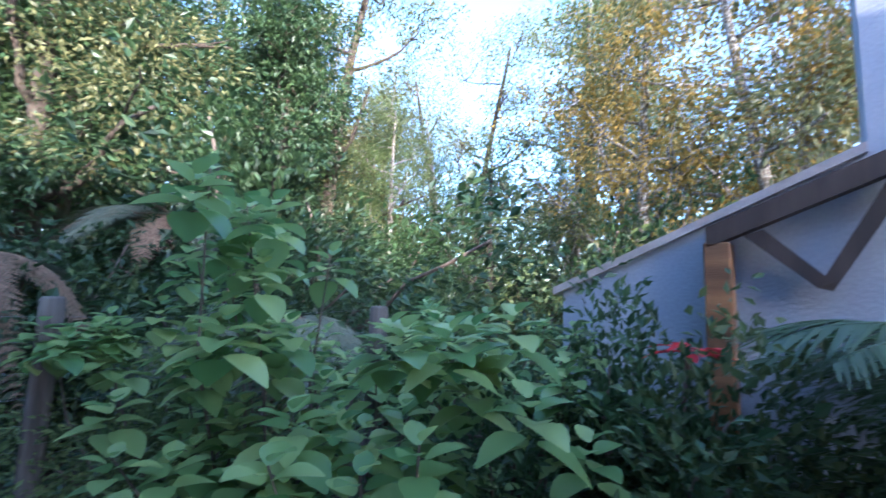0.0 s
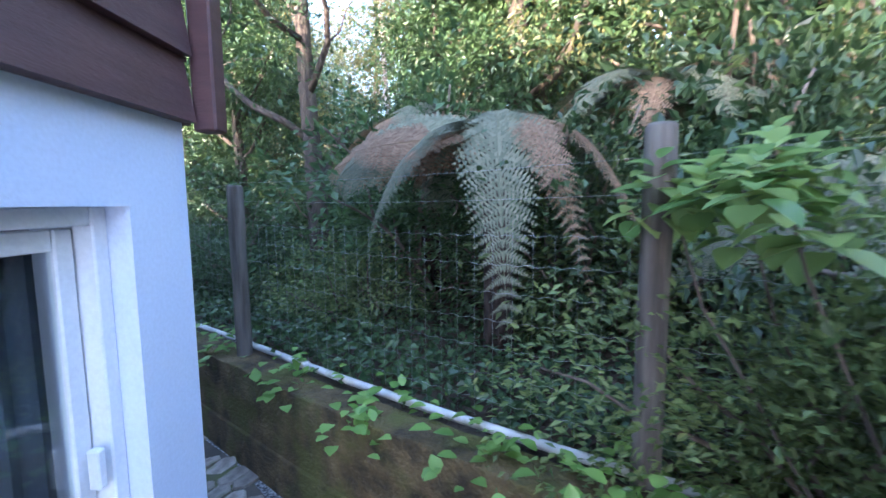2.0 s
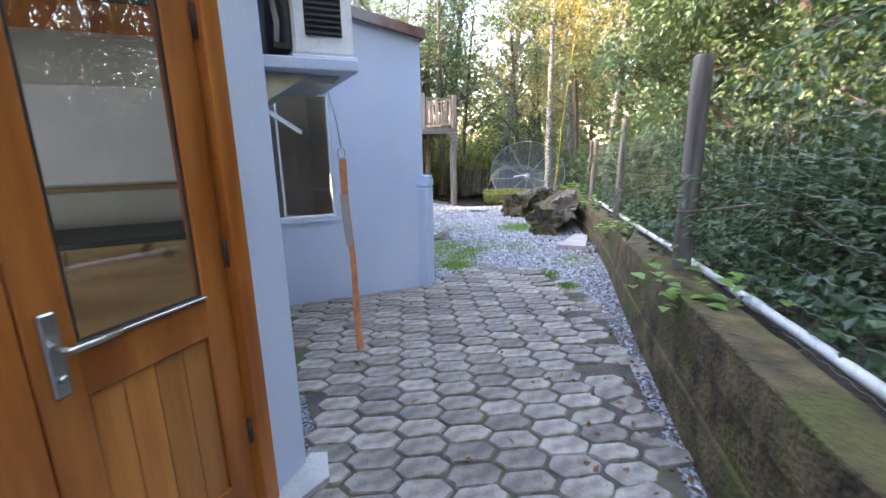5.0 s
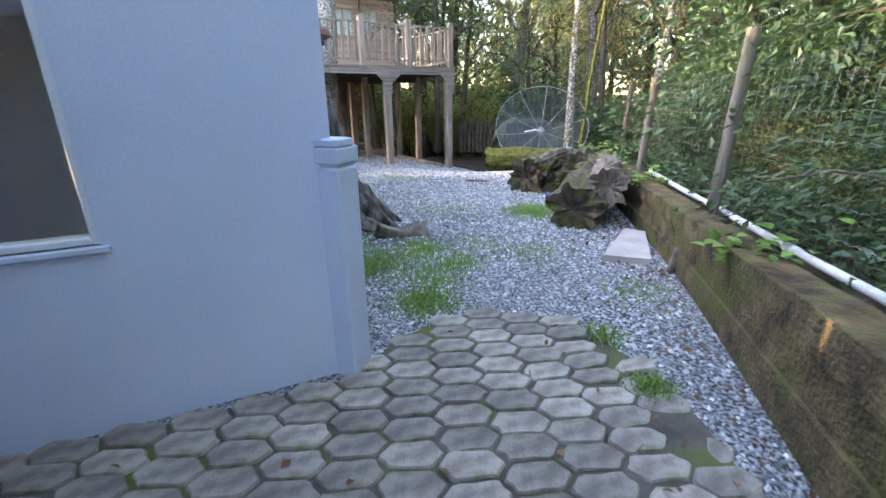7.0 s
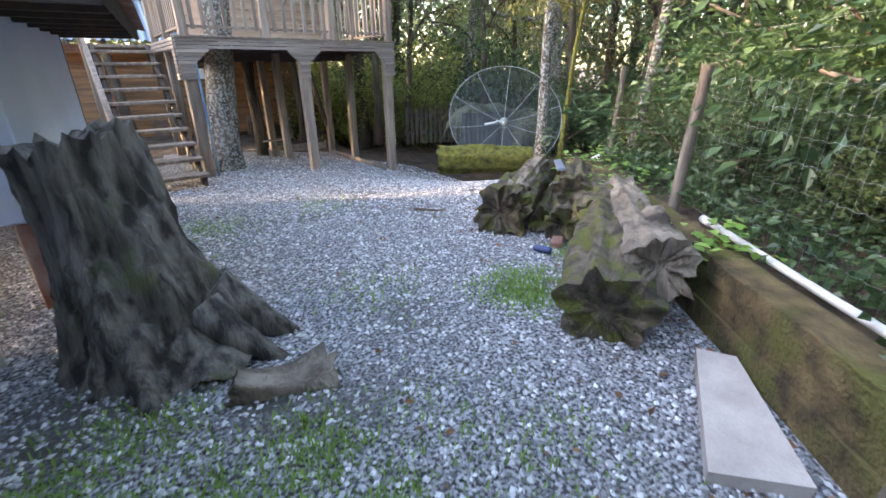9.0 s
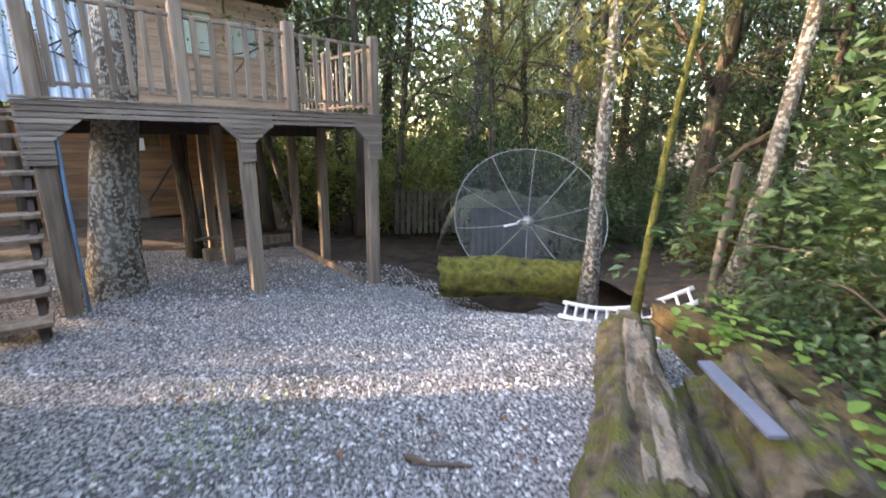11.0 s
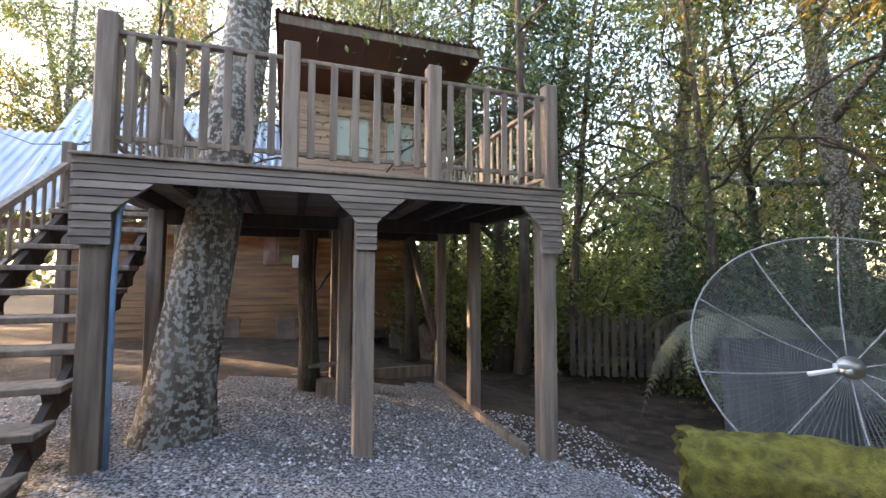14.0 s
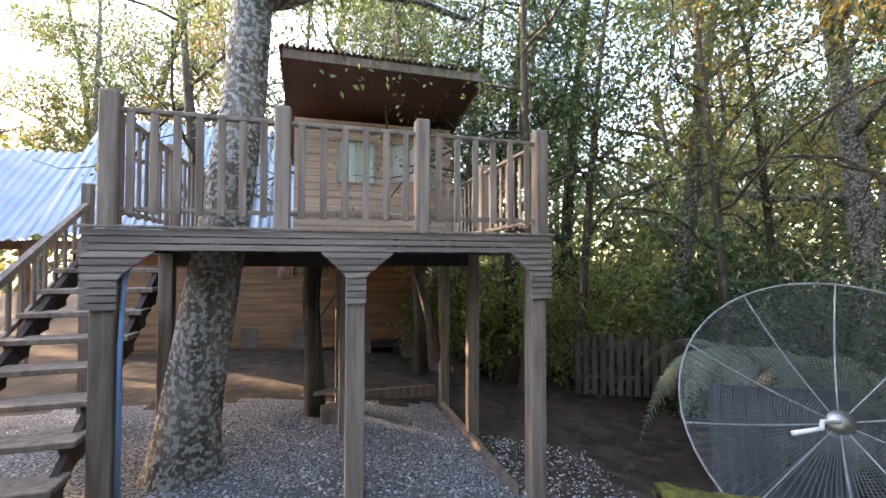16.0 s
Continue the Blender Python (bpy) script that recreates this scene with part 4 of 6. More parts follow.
# clapboard front with chamfered brackets
zk, bh = FT, 0.052
k = 0
while zk > 1.40:
    z0, z1 = zk - bh, zk - 0.010
    zc = (z0 + z1) / 2
    if zc > 1.80:
        runs = [(-0.09, S1, -0.09, S1)]
    else:
        q0, q1 = (max(0.0, min(1.0, (z - 1.60) / 0.20)) for z in (z0, z1))
        runs = [(-0.09, 0.12 + 0.24 * q0, -0.09, 0.12 + 0.24 * q1), (1.69 - 0.21 * q0, 1.85 + 0.24 * q0, 1.69 - 0.21 * q1, 1.85 + 0.24 * q1), (3.33 - 0.20 * q0, S1, 3.33 - 0.20 * q1, S1)]
    for a, b, a1, b1 in runs:
        part("front_board", prism([(a, z0), (b, z0), (b1, z1), (a1, z1)], -0.026 - 0.003 * (k % 2), 0.0, "y"), M["deckboard"], deck)
    for a, b in ((0.0, 2.85),) if zc > 1.80 else ((0.0, 0.2),):
        part("side_board", boxm(-0.115, a, z0, -0.092, b, z1), M["deckboard"], deck)
        part("side_board", boxm(S1 + 0.002, a, z0, S1 + 0.022, b, z1), M["deckboard"], deck)
    zk -= bh
    k += 1
# brackets behind the boards
for pts in ([(-0.06, 1.41), (0.11, 1.41), (0.11, 1.6), (0.34, 1.79), (0.34, 1.92), (-0.06, 1.92)], [(1.70, 1.41), (1.84, 1.41), (1.84, 1.6), (2.07, 1.79), (2.07, 1.92), (1.50, 1.92), (1.50, 1.79), (1.70, 1.6)], [(3.34, 1.41), (3.51, 1.41), (3.51, 1.92), (3.15, 1.92), (3.15, 1.79), (3.34, 1.6)]):
    part("bracket", prism(pts, 0.002, 0.03, "y"), M["deckboard"], deck)
part("edge_strip", boxm(-0.12, -0.045, FT - 0.002, S1 + 0.03, 0.02, FT + 0.02, 0.004), M["deckwood"], deck)

# balustrade
def rail_run(a, b, z, newel=True):
    (x0, y0), (x1, y1) = a, b
    L = math.hypot(x1 - x0, y1 - y0)
    ml = pose(x0, y0, 0, 0, 0, math.degrees(math.atan2(y1 - y0, x1 - x0)))
    part("top_rail", boxm(0.04, -0.03, z + 0.83, L - 0.04, 0.03, z + 0.865, 0.006), M["deckwood"], deck, m=ml)
    part("bottom_rail", boxm(0.04, -0.015, z + 0.12, L - 0.04, 0.015, z + 0.155, 0.005), M["deckwood"], deck, m=ml)
    n = max(int(L / 0.155), 2)
    for k in range(n):
        x = 0.04 + (L - 0.08) * (k + 0.5) / n
        part("baluster", boxm(x - 0.027, -0.034, z + 0.10, x + 0.027, -0.016, z + 0.83, 0.003), M["deckwood"], deck, m=ml)


NEW = [0.05, 1.20, 2.32, 3.44]
ND = [0.0, 1.42, 2.80]
for s in NEW:
    part("newel_post", boxm(s - 0.06, -0.035, FT, s + 0.06, 0.085, 2.93, 0.012), M["deckwood"], deck)
for d in ND[1:]:
    for s in (0.05, 3.44):
        part("newel_post", boxm(s - 0.055, d - 0.055, FT, s + 0.055, d + 0.055, 2.90, 0.012), M["deckwood"], deck)
for a, b in zip(NEW, NEW[1:]):
    rail_run((a + 0.02, 0.02), (b - 0.02, 0.02), FT)
for d0, d1 in zip(ND, ND[1:]):
    rail_run((0.05, d0 + 0.03), (0.05, d1 - 0.02), FT)
    rail_run((3.44, d0 + 0.03), (3.44, d1 - 0.02), FT)

# cabin on the deck
cabin = thing("treehouse_cabin", DECK, "small wooden treehouse cabin with a mono-pitch roof and two windows", "cabin")
CF = 3.3
bmw = [(1.12, 1.74, 1.93, 3.9), (1.74, 2.35, 1.93, 2.92), (1.74, 2.35, 3.62, 3.9), (2.35, 2.58, 1.93, 3.9), (2.58, 3.06, 1.93, 2.96), (2.58, 3.06, 3.62, 3.9), (3.06, 3.60, 1.93, 3.9)]
for x0, x1, z0, z1 in bmw:
    n = max(1, int(round((z1 - z0) / 0.11)))
    for k in range(n):
        a, b = z0 + (z1 - z0) * k / n, z0 + (z1 - z0) * (k + 1) / n
        part("wall_board", prism([(CF - 0.012, a), (CF, b - 0.003), (CF + 0.04, b - 0.003), (CF + 0.04, a)], x0, x1, "x"), M["cabinpale"], cabin)
for x0, x1, z0, z1 in ((1.74, 2.35, 2.92, 3.62), (2.58, 3.06, 2.96, 3.62)):
    w = part("window_frame", panel_frame(x0, x1, z0, z1, 0.03, CF - 0.03, CF + 0.03), M["cabinpale"], cabin)
    part("muntin", boxm((x0 + x1) / 2 - 0.012, CF - 0.02, z0 + 0.03, (x0 + x1) / 2 + 0.012, CF + 0.02, z1 - 0.03), M["cabinpale"], w)
    part("pane", boxm(x0 + 0.03, CF, z0 + 0.03, x1 - 0.03, CF + 0.004, z1 - 0.03), G, w).visible_shadow = False
# a white sheet behind each pane stands in for the bright sky reflection
for x0, x1, z0, z1 in ((1.74, 2.35, 2.92, 3.62), (2.58, 3.06, 2.96, 3.62)):
    part("window_blind", boxm(x0 + 0.02, CF + 0.045, z0 + 0.02, x1 - 0.02, CF + 0.05, z1 - 0.02), M["white"], cabin, "white sheet behind the glass imitating the reflected sky")
part("side_wall", boxm(1.12, CF + 0.04, 1.93, 1.16, 5.4, 3.85), M["cabinpale"], cabin)
part("side_wall", boxm(3.56, CF + 0.04, 1.93, 3.60, 5.4, 3.85), M["cabinpale"], cabin)
part("back_wall", boxm(1.12, 5.4, 1.93, 3.60, 5.44, 3.6), M["cabinpale"], cabin)
part("floor_slab", boxm(1.12, CF + 0.04, 1.86, 3.60, 5.44, 1.93), M["darkwood"], cabin)
RF, RB = 2.35, 5.7
part("soffit", prism([(RF, 4.40), (RB, 3.55), (RB, 3.52), (RF, 4.37)], 1.03, 3.76, "x"), M["soffit"], cabin)
part("front_fascia", prism([(RF - 0.03, 4.35), (RF - 0.03, 4.47), (RF, 4.47), (RF, 4.35)], 1.02, 3.77, "x"), M["deckwood"], cabin)
for x in (1.01, 3.76):
    part("barge_board", prism([(RF - 0.03, 4.35), (RF - 0.03, 4.47), (RB, 3.64), (RB, 3.52)], x, x + 0.025, "x"), M["soffit"], cabin)
for x in (1.5, 2.1, 2.7, 3.3):
    part("rafter", prism([(RF + 0.02, 4.33), (RF + 0.02, 4.37), (CF, 4.13), (CF, 4.07)], x, x + 0.04, "x"), M["soffit"], cabin)
x = np.linspace(0.97, 3.82, 141)
zz = 0.022 * np.sin(x / 0.076 * 2 * np.pi)
v = np.vstack([np.stack([x, np.full(141, RF - 0.07), 4.50 + zz], 1), np.stack([x, np.full(141, RB), 3.655 + zz], 1), np.stack([x, np.full(141, RF - 0.07), 4.494 + zz], 1), np.stack([x, np.full(141, RB), 3.649 + zz], 1)])
i = np.arange(140)
raw("corrugated_sheet", v, np.vstack([np.stack([i, i + 1, 141 + i + 1, 141 + i], -1), np.stack([282 + i, 423 + i, 423 + i + 1, 282 + i + 1], -1), np.stack([i, 282 + i, 282 + i + 1, i + 1], -1)]), M["soffit"], cabin)

# stairs beside the deck
stair = thing("deck_stairs", DECK, "open wooden stairs with timber handrails up to the deck", "stairs")
for k in range(10):
    z, d = 0.12 + 0.19 * k, -0.46 + 0.28 * k
    part("tread", boxm(-1.05, d - 0.13, z - 0.045, -0.10, d + 0.13, z, 0.006), M["deckwood"], stair)
for x in (-0.98, -0.20):
    part("stringer", prism([(-0.62, -0.05), (-0.40, -0.05), (2.25, 1.75), (2.25, 1.95), (2.05, 1.85)], x, x + 0.05, "x"), M["darkwood"], stair)
    for k in range(10):
        z, d = 0.075 + 0.19 * k, -0.46 + 0.28 * k
        part("step_block", prism([(d - 0.10, z), (d + 0.11, z), (d + 0.11, z - 0.13), (d - 0.02, z - 0.15)], x - 0.012, x + 0.062, "x"), M["darkwood"], stair)
part("handrail", prism([(-0.62, 0.62), (-0.62, 0.69), (2.30, 2.39), (2.30, 2.32)], -1.09, -1.03, "x"), M["deckwood"], stair)
part("lower_rail", prism([(-0.62, 0.12), (-0.62, 0.17), (2.30, 1.87), (2.30, 1.82)], -1.08, -1.05, "x"), M["deckwood"], stair)
for k in range(17):
    d = -0.5 + 0.17 * k
    part("baluster", boxm(-1.072, d - 0.025, 0.20 + (d + 0.5) * 0.58, -1.052, d + 0.025, 0.70 + (d + 0.5) * 0.58, 0.003), M["deckwood"], stair)
for d, z0, z1 in ((-0.62, -0.05, 0.85), (2.32, 0.0, 2.6)):
    part("newel_post", boxm(-1.11, d - 0.05, z0, -1.01, d + 0.05, z1, 0.008), M["deckwood"], stair)
part("landing", boxm(-1.1, 2.2, 1.88, -0.12, 3.2, 1.93, 0.005), M["deckwood"], stair)
bpipe = thing("blue_water_pipe", DECK, "blue plastic water pipe running down the deck post", "pipe")
tube("pipe", [(0.135, 0.02, -0.1), (0.13, 0.03, 1.1), (0.14, 0.05, 1.60), (0.17, 0.12, 1.76)], 0.017, M["blue"], bpipe)

# big lichen-spotted tree that grows through the deck
rng = rnd(77)
big = thing("deck_tree", DECK, "big lichen-spotted tree growing up through the deck", "tree", "forest trees")
path = np.array([(0.36, 0.62, -0.25), (0.38, 0.62, 0.0), (0.42, 0.63, 0.35), (0.49, 0.65, 0.9), (0.56, 0.67, 1.4), (0.64, 0.70, 1.9), (0.72, 0.76, 2.6), (0.79, 0.86, 3.3), (0.83, 0.95, 4.2), (0.80, 1.1, 5.4), (0.9, 1.3, 6.8), (0.85, 1.5, 8.4), (0.95, 1.7, 10)])
rad = np.array([0.36, 0.29, 0.245, 0.225, 0.215, 0.205, 0.20, 0.19, 0.18, 0.16, 0.13, 0.09, 0.05])
n_s = 18
a = np.linspace(0, 2 * np.pi, n_s, endpoint=False)
rr = rad[:, None] * (1 + 0.07 * np.sin(a * 3 + 1.0)[None] + 0.05 * np.sin(a * 5)[None] * np.linspace(1, 0.3, 13)[:, None] + rng.normal(0, 0.015, (13, n_s)))
parts = [tube_arrays(path, rr, n_s)]
tips = []
for k in range(12):
    p = path[8 + k % 5]
    d = unit(np.array([math.cos(k * 2.4), math.sin(k * 2.4), 0.6]))
    lp, lr, _ = limb(rng, p, d, rng.uniform(2, 3.4), 0.075, 8, 0.5)
    parts.append(tube_arrays(lp, lr, 6))
    tips += list(lp[3:])
v, f = joined(parts)
raw("trunk", v, f, M["bark"], big, smooth=True)
tips = np.array(tips)
n = 9000
tc = tips[rng.integers(0, len(tips), n)] + rng.normal(0, 0.38, (n, 3))
v, f = leaf_quads(tc, rng.normal(0, 1, (n, 3)), 0.075, rng)
raw("crown", v, f, LEAF["mid"], big)

# ---------------------------------------------------------------- log house behind the deck
lodge = thing("log_house", DECK, "varnished board house on stumps with a zinc roof behind the deck", "house")
for k in range(15):
    z = -0.12 + 0.135 * k
    part("wall_board", prism([(5.98, z), (6.0, z + 0.13), (6.06, z + 0.13), (6.06, z)], -2.6, min(1.0 + 5.2 * (0.135 * (k + 1) / 0.55), 3.85), "x"), M["cabinwood"], lodge)
part("back_wall", boxm(-2.6, 9.5, -0.1, 3.85, 9.6, 2.2), M["cabinwood"], lodge)
part("end_wall", boxm(3.80, 6.06, 0.2, 3.85, 9.5, 2.2), M["cabinwood"], lodge)
part("end_wall", boxm(-2.6, 6.06, 0.0, -2.55, 9.5, 2.2), M["cabinwood"], lodge)
part("floor_beam", boxm(-2.6, 6.08, -0.2, 3.8, 9.5, -0.05), M["darkwood"], lodge)
for x in (-1.8, -0.4, 0.9, 2.2, 3.3):
    for y in (6.3, 8.8):
        tube("stump_foot", [(x, y, gz(x, y) - 0.1), (x, y, -0.05 if x < 1 else 0.25)], [0.17, 0.14], M["barkdark"], lodge, sides=10)
wf = part("window_frame", panel_frame(0.95, 1.75, 1.35, 1.95, 0.04, 5.94, 6.0), M["tile"], lodge)
part("pane", boxm(0.99, 5.96, 1.39, 1.71, 5.965, 1.91), G, wf)
part("shutter", boxm(0.70, 5.93, 1.35, 0.93, 5.96, 1.95, 0.004), M["tile"], lodge)
part("meter_box", boxm(1.25, 5.90, 1.30, 1.42, 5.975, 1.55, 0.006), M["white"], lodge)


def corrugated(parent, x0, x1, y0, z0, y1, z1, pitch=0.16, amp=0.02):
    n = int((x1 - x0) / pitch * 12) + 1
    x = np.linspace(x0, x1, n)
    zz = amp * np.clip(np.sin(x / pitch * 2 * np.pi) * 1.6, -1, 1)
    v = np.vstack([np.stack([x, np.full(n, y0), z0 + zz], 1), np.stack([x, np.full(n, y1), z1 + zz], 1), np.stack([x, np.full(n, y0), z0 + zz - 0.006], 1), np.stack([x, np.full(n, y1), z1 + zz - 0.006], 1)])
    i = np.arange(n - 1)
    return raw("roof_sheet", v, np.vstack([np.stack([i, i + 1, n + i + 1, n + i], -1), np.stack([2 * n + i, 3 * n + i, 3 * n + i + 1, 2 * n + i + 1], -1), np.stack([i, 2 * n + i, 2 * n + i + 1, i + 1], -1)]), M["zinc"], parent)


corrugated(lodge, -3.1, 1.2, 5.2, 2.15, 7.7, 4.85)
corrugated(lodge, -5.6, -3.1, 5.1, 2.05, 7.2, 3.95)
part("eave_beam", boxm(-5.6, 5.5, 1.9, 1.2, 5.58, 2.06), M["tile"], lodge)
for x in (-5.4, -3.4):
    part("eave_post", boxm(x, 5.5, -0.2, x + 0.12, 5.62, 1.9, 0.006), M["tile"], lodge)

# ---------------------------------------------------------------- stump, logs, slab
def gnarled(name, base, top, r0, r1, mat, label, category, seed, flute=0.2, sides=26, rings=14, m=None, group="", flare=2.4, cut=None):
    """A rough, fluted piece of trunk; cut: the material of its sawn or broken ends."""
    rng = rnd(seed)
    T = thing(name, m, label, category, group)
    t = np.linspace(0, 1, rings)
    base, top = np.array(base, float), np.array(top, float)
    bow = unit(rng.normal(0, 1, 3)) * 0.03
    p = base[None] + (top - base)[None] * t[:, None] + bow[None] * np.sin(np.pi * t)[:, None]
    a = np.linspace(0, 2 * np.pi, sides, endpoint=False)
    fl = flute * (0.6 * np.sin(3 * a + rng.uniform(0, 6)) + 0.5 * np.sin(7 * a + rng.uniform(0, 6)) + 0.5 * np.sin(12 * a + rng.uniform(0, 6)))
    R = (r0 + (r1 - r0) * (1 - (1 - t) ** flare))[:, None] * (1 + fl[None] * np.linspace(1, 0.5, rings)[:, None] + rng.normal(0, 0.02, (rings, sides)))
    L = np.linalg.norm(top - base)
    for i in range(rings):
        for j in range(sides):
            q = Vector((math.cos(a[j]) * 2.2 + seed, math.sin(a[j]) * 2.2, t[i] * L * 2.2))
            R[i, j] *= 1 + 0.30 * flute / 0.15 * noise.noise(q) + 0.10 * noise.noise(q * 3.3)
    v, f = tube_arrays(p, R, sides, cap=False)
    for e, i0 in ((0, 0), (1, rings - 1)):
        v[i0 * sides:(i0 + 1) * sides] += unit(top - base)[None] * rng.normal(0, 0.025, (sides, 1)) * min(1, r0 * 4)
    raw("trunk", v, f, mat, T, smooth=True)
    for i0, s in ((0, -1), (rings - 1, 1)):
        ring = v[i0 * sides:(i0 + 1) * sides]
        inner = ring.mean(0) + (ring - ring.mean(0)) * 0.45 - unit(top - base) * s * 0.035 + rng.normal(0, 0.012, ring.shape)
        vv = np.vstack([ring, inner, inner.mean(0)[None] - unit(top - base) * s * 0.03])
        j = np.arange(sides)
        k = (j + 1) % sides
        raw("broken_end", vv, np.vstack([np.stack([j, k, sides + k], -1), np.stack([j, sides + k, sides + j], -1), np.stack([sides + j, sides + k, np.full(sides, 2 * sides)], -1)]), cut or mat, T, smooth=True)
    return T


st = gnarled("tree_stump", (-6.22, -8.86, -0.08), (-6.05, -8.98, 1.21), 0.56, 0.28, M["stumpbark"], "tall grey weathered tree stump with flared roots", "stump", 5, 0.11, 56, 30)
for k, (ax, ay, bx, by, r) in enumerate(((-6.55, -8.52, -6.82, -8.36, 0.12), (-6.12, -8.44, -6.16, -8.20, 0.10), (-6.6, -8.8, -6.92, -8.62, 0.18))):
    tube("root", [(ax * 0.7 - 6.2 * 0.3, ay * 0.7 - 8.86 * 0.3, 0.30), (ax, ay, 0.17), (ax * 0.5 + bx * 0.5, ay * 0.5 + by * 0.5, 0.05), (bx, by, -0.04)], [r, r * 0.8, r * 0.55, r * 0.25], M["stumpbark"], st, sides=9)
rs = gnarled("root_lump", (-6.98, -8.12, -0.05), (-6.5, -8.16, 0.06), 0.16, 0.09, M["deadwood"], "low pale root lump on the gravel", "root", 6, 0.3, 18, 6)

LOGS = [((-8.42, -7.52, 0.2), (-9.75, -8.62, 0.3), 0.27, 0.25, "mosslog"), ((-9.01, -9.29, 0.22), (-10.69, -10.52, 0.24), 0.24, 0.19, "mosslog"), ((-8.75, -7.45, 0.44), (-10.0, -8.75, 0.42), 0.19, 0.15, "deadwood"), ((-9.41, -8.83, 0.15), (-10.39, -9.77, 0.18), 0.17, 0.15, "mosslog"), ((-9.57, -8.93, 0.42), (-10.39, -9.62, 0.42), 0.16, 0.13, "mosslog"), ((-9.39, -8.42, 0.3), (-10.29, -9.32, 0.3), 0.2, 0.18, "mosslog"), ((-9.24, -9.32, 0.36), (-10.54, -10.37, 0.34), 0.12, 0.1, "deadwood")]
LOGS += [((-9.12, -9.16, 0.30), (-9.85, -9.80, 0.36), 0.14, 0.12, "mosslog"), ((-9.36, -9.06, 0.14), (-10.0, -9.60, 0.18), 0.12, 0.10, "mosslog")]
for k, (a, b, r0, r1, mt) in enumerate(LOGS):
    gnarled("log", a, b, r0, r1, M[mt], "rotting moss-covered log on a heap beside the wall" if mt == "mosslog" else "grey rotting log on a heap beside the wall", "log", 20 + k, 0.17, 44, 30, group="log heap", cut=M["mosslog" if mt == "mosslog" else "deadwood"])
gnarled("log", (-10.72, -13.32, -0.10), (-12.24, -12.29, -0.12), 0.25, 0.25, M["moss"], "long fallen log thickly covered with yellow-green moss", "log", 31, 0.09, 36, 40)
slab = tagged(part("stone_slab", prism([(-8.75, -7.16), (-8.86, -7.0), (-8.284, -6.421), (-8.013, -6.671)], 0.0, 0.065), M["slab"]), "pale cut stone slab lying on the gravel", "slab")
stake = tagged(tube("stake", [(-8.30, -6.27, -0.05), (-8.36, -6.26, 0.20)], 0.028, M["deadwood"]), "short wooden stake beside the wall", "stake")

# satellite dish
dish_m = DECK @ pose(5.40, -1.15, 0.46, 0, 0, 0)
dish = thing("satellite_dish", dish_m @ pose(0, 0, 0, 56, 0, -40), "large old mesh satellite dish with radial ribs leaning among ferns", "satellite dish")
RD, DEP = 1.12, 0.26
t = np.linspace(0, 2 * np.pi, 49)
tube("rim", np.stack([RD * np.cos(t), RD * np.sin(t), np.full(49, DEP)], 1), 0.008, M["wire"], dish, sides=6)
for k in range(10):
    q = np.linspace(0.04, 1, 8)
    a = k * math.pi / 5 + 0.2
    tube("rib", np.stack([q * RD * math.cos(a), q * RD * math.sin(a), DEP * q ** 2], 1), 0.0075, M["wire"], dish, sides=5)
tube("hub", [(0, 0, -0.08), (0, 0, 0.05)], 0.09, M["steel"], dish, sides=14)
tube("feed_arm", [(0, 0, 0.03), (-0.16, -0.06, 0.18), (-0.22, -0.16, 0.32), (-0.42, -0.24, 0.40)], 0.018, M["white"], dish)
w = []
q = np.linspace(0.05, 1, 22)
for k in range(110):
    a = k * 2 * math.pi / 110
    w.append(tube_arrays(np.stack([q * RD * math.cos(a), q * RD * math.sin(a), DEP * q ** 2 + 0.004], 1), np.full(22, 0.0034), 3, False))
for r in np.linspace(0.12, 1, 46):
    tt = np.linspace(0, 2 * np.pi, 61)
    w.append(tube_arrays(np.stack([RD * r * np.cos(tt), RD * r * np.sin(tt), np.full(61, DEP * r * r + 0.004)], 1), np.full(61, 0.0034), 3, False))
v, f = joined(w)
raw("wire_mesh", v, f, M["mesh"], dish, "fine grey wire mesh")
tube("mast", [(0, 0, -0.06), (0.0, 0.35, -0.75)], 0.045, M["steel"], dish)

# dark ribbed sheet standing behind the dish
sheet = thing("metal_sheet", DECK @ pose(4.75, -0.62, -0.5, -6, 0, -28), "dark grey ribbed metal sheet leaning behind the satellite dish", "sheet")
part("panel", boxm(0.0, 0.0, 0.0, 1.05, 0.012, 1.15, 0.002), M["sheet"], sheet)
for k in range(11):
    part("rib", prism([(0.03 + 0.098 * k, -0.001), (0.05 + 0.098 * k, -0.018), (0.075 + 0.098 * k, -0.018), (0.095 + 0.098 * k, -0.001)], 0.0, 1.15), M["sheet"], sheet)

# white slatted cot side lying on the bank's end
cot = thing("cot_side", pose(-11.34, -11.77, -0.14, 0, 0, 0), "white curved slatted cot side lying on the ground", "furniture part")
u0, u1 = np.array((0.0, 0.0, 0.0)), np.array((-0.85, 1.0, 0.34))
side = np.array([0.30, 0.22, -0.02])
t = np.linspace(0, 1, 13)
railA = u0 + (u1 - u0) * t[:, None] + np.array([0, 0, -0.16]) * np.sin(np.pi * t)[:, None]
for o in (-0.5, 0.5):
    tube("side_rail", railA + side * o, 0.026, M["white"], cot)
for k in range(12):
    p = railA[k] * 0.5 + railA[min(k + 1, 12)] * 0.5
    tube("slat", [p - side * 0.5, p + side * 0.5], 0.017, M["white"], cot, sides=6)

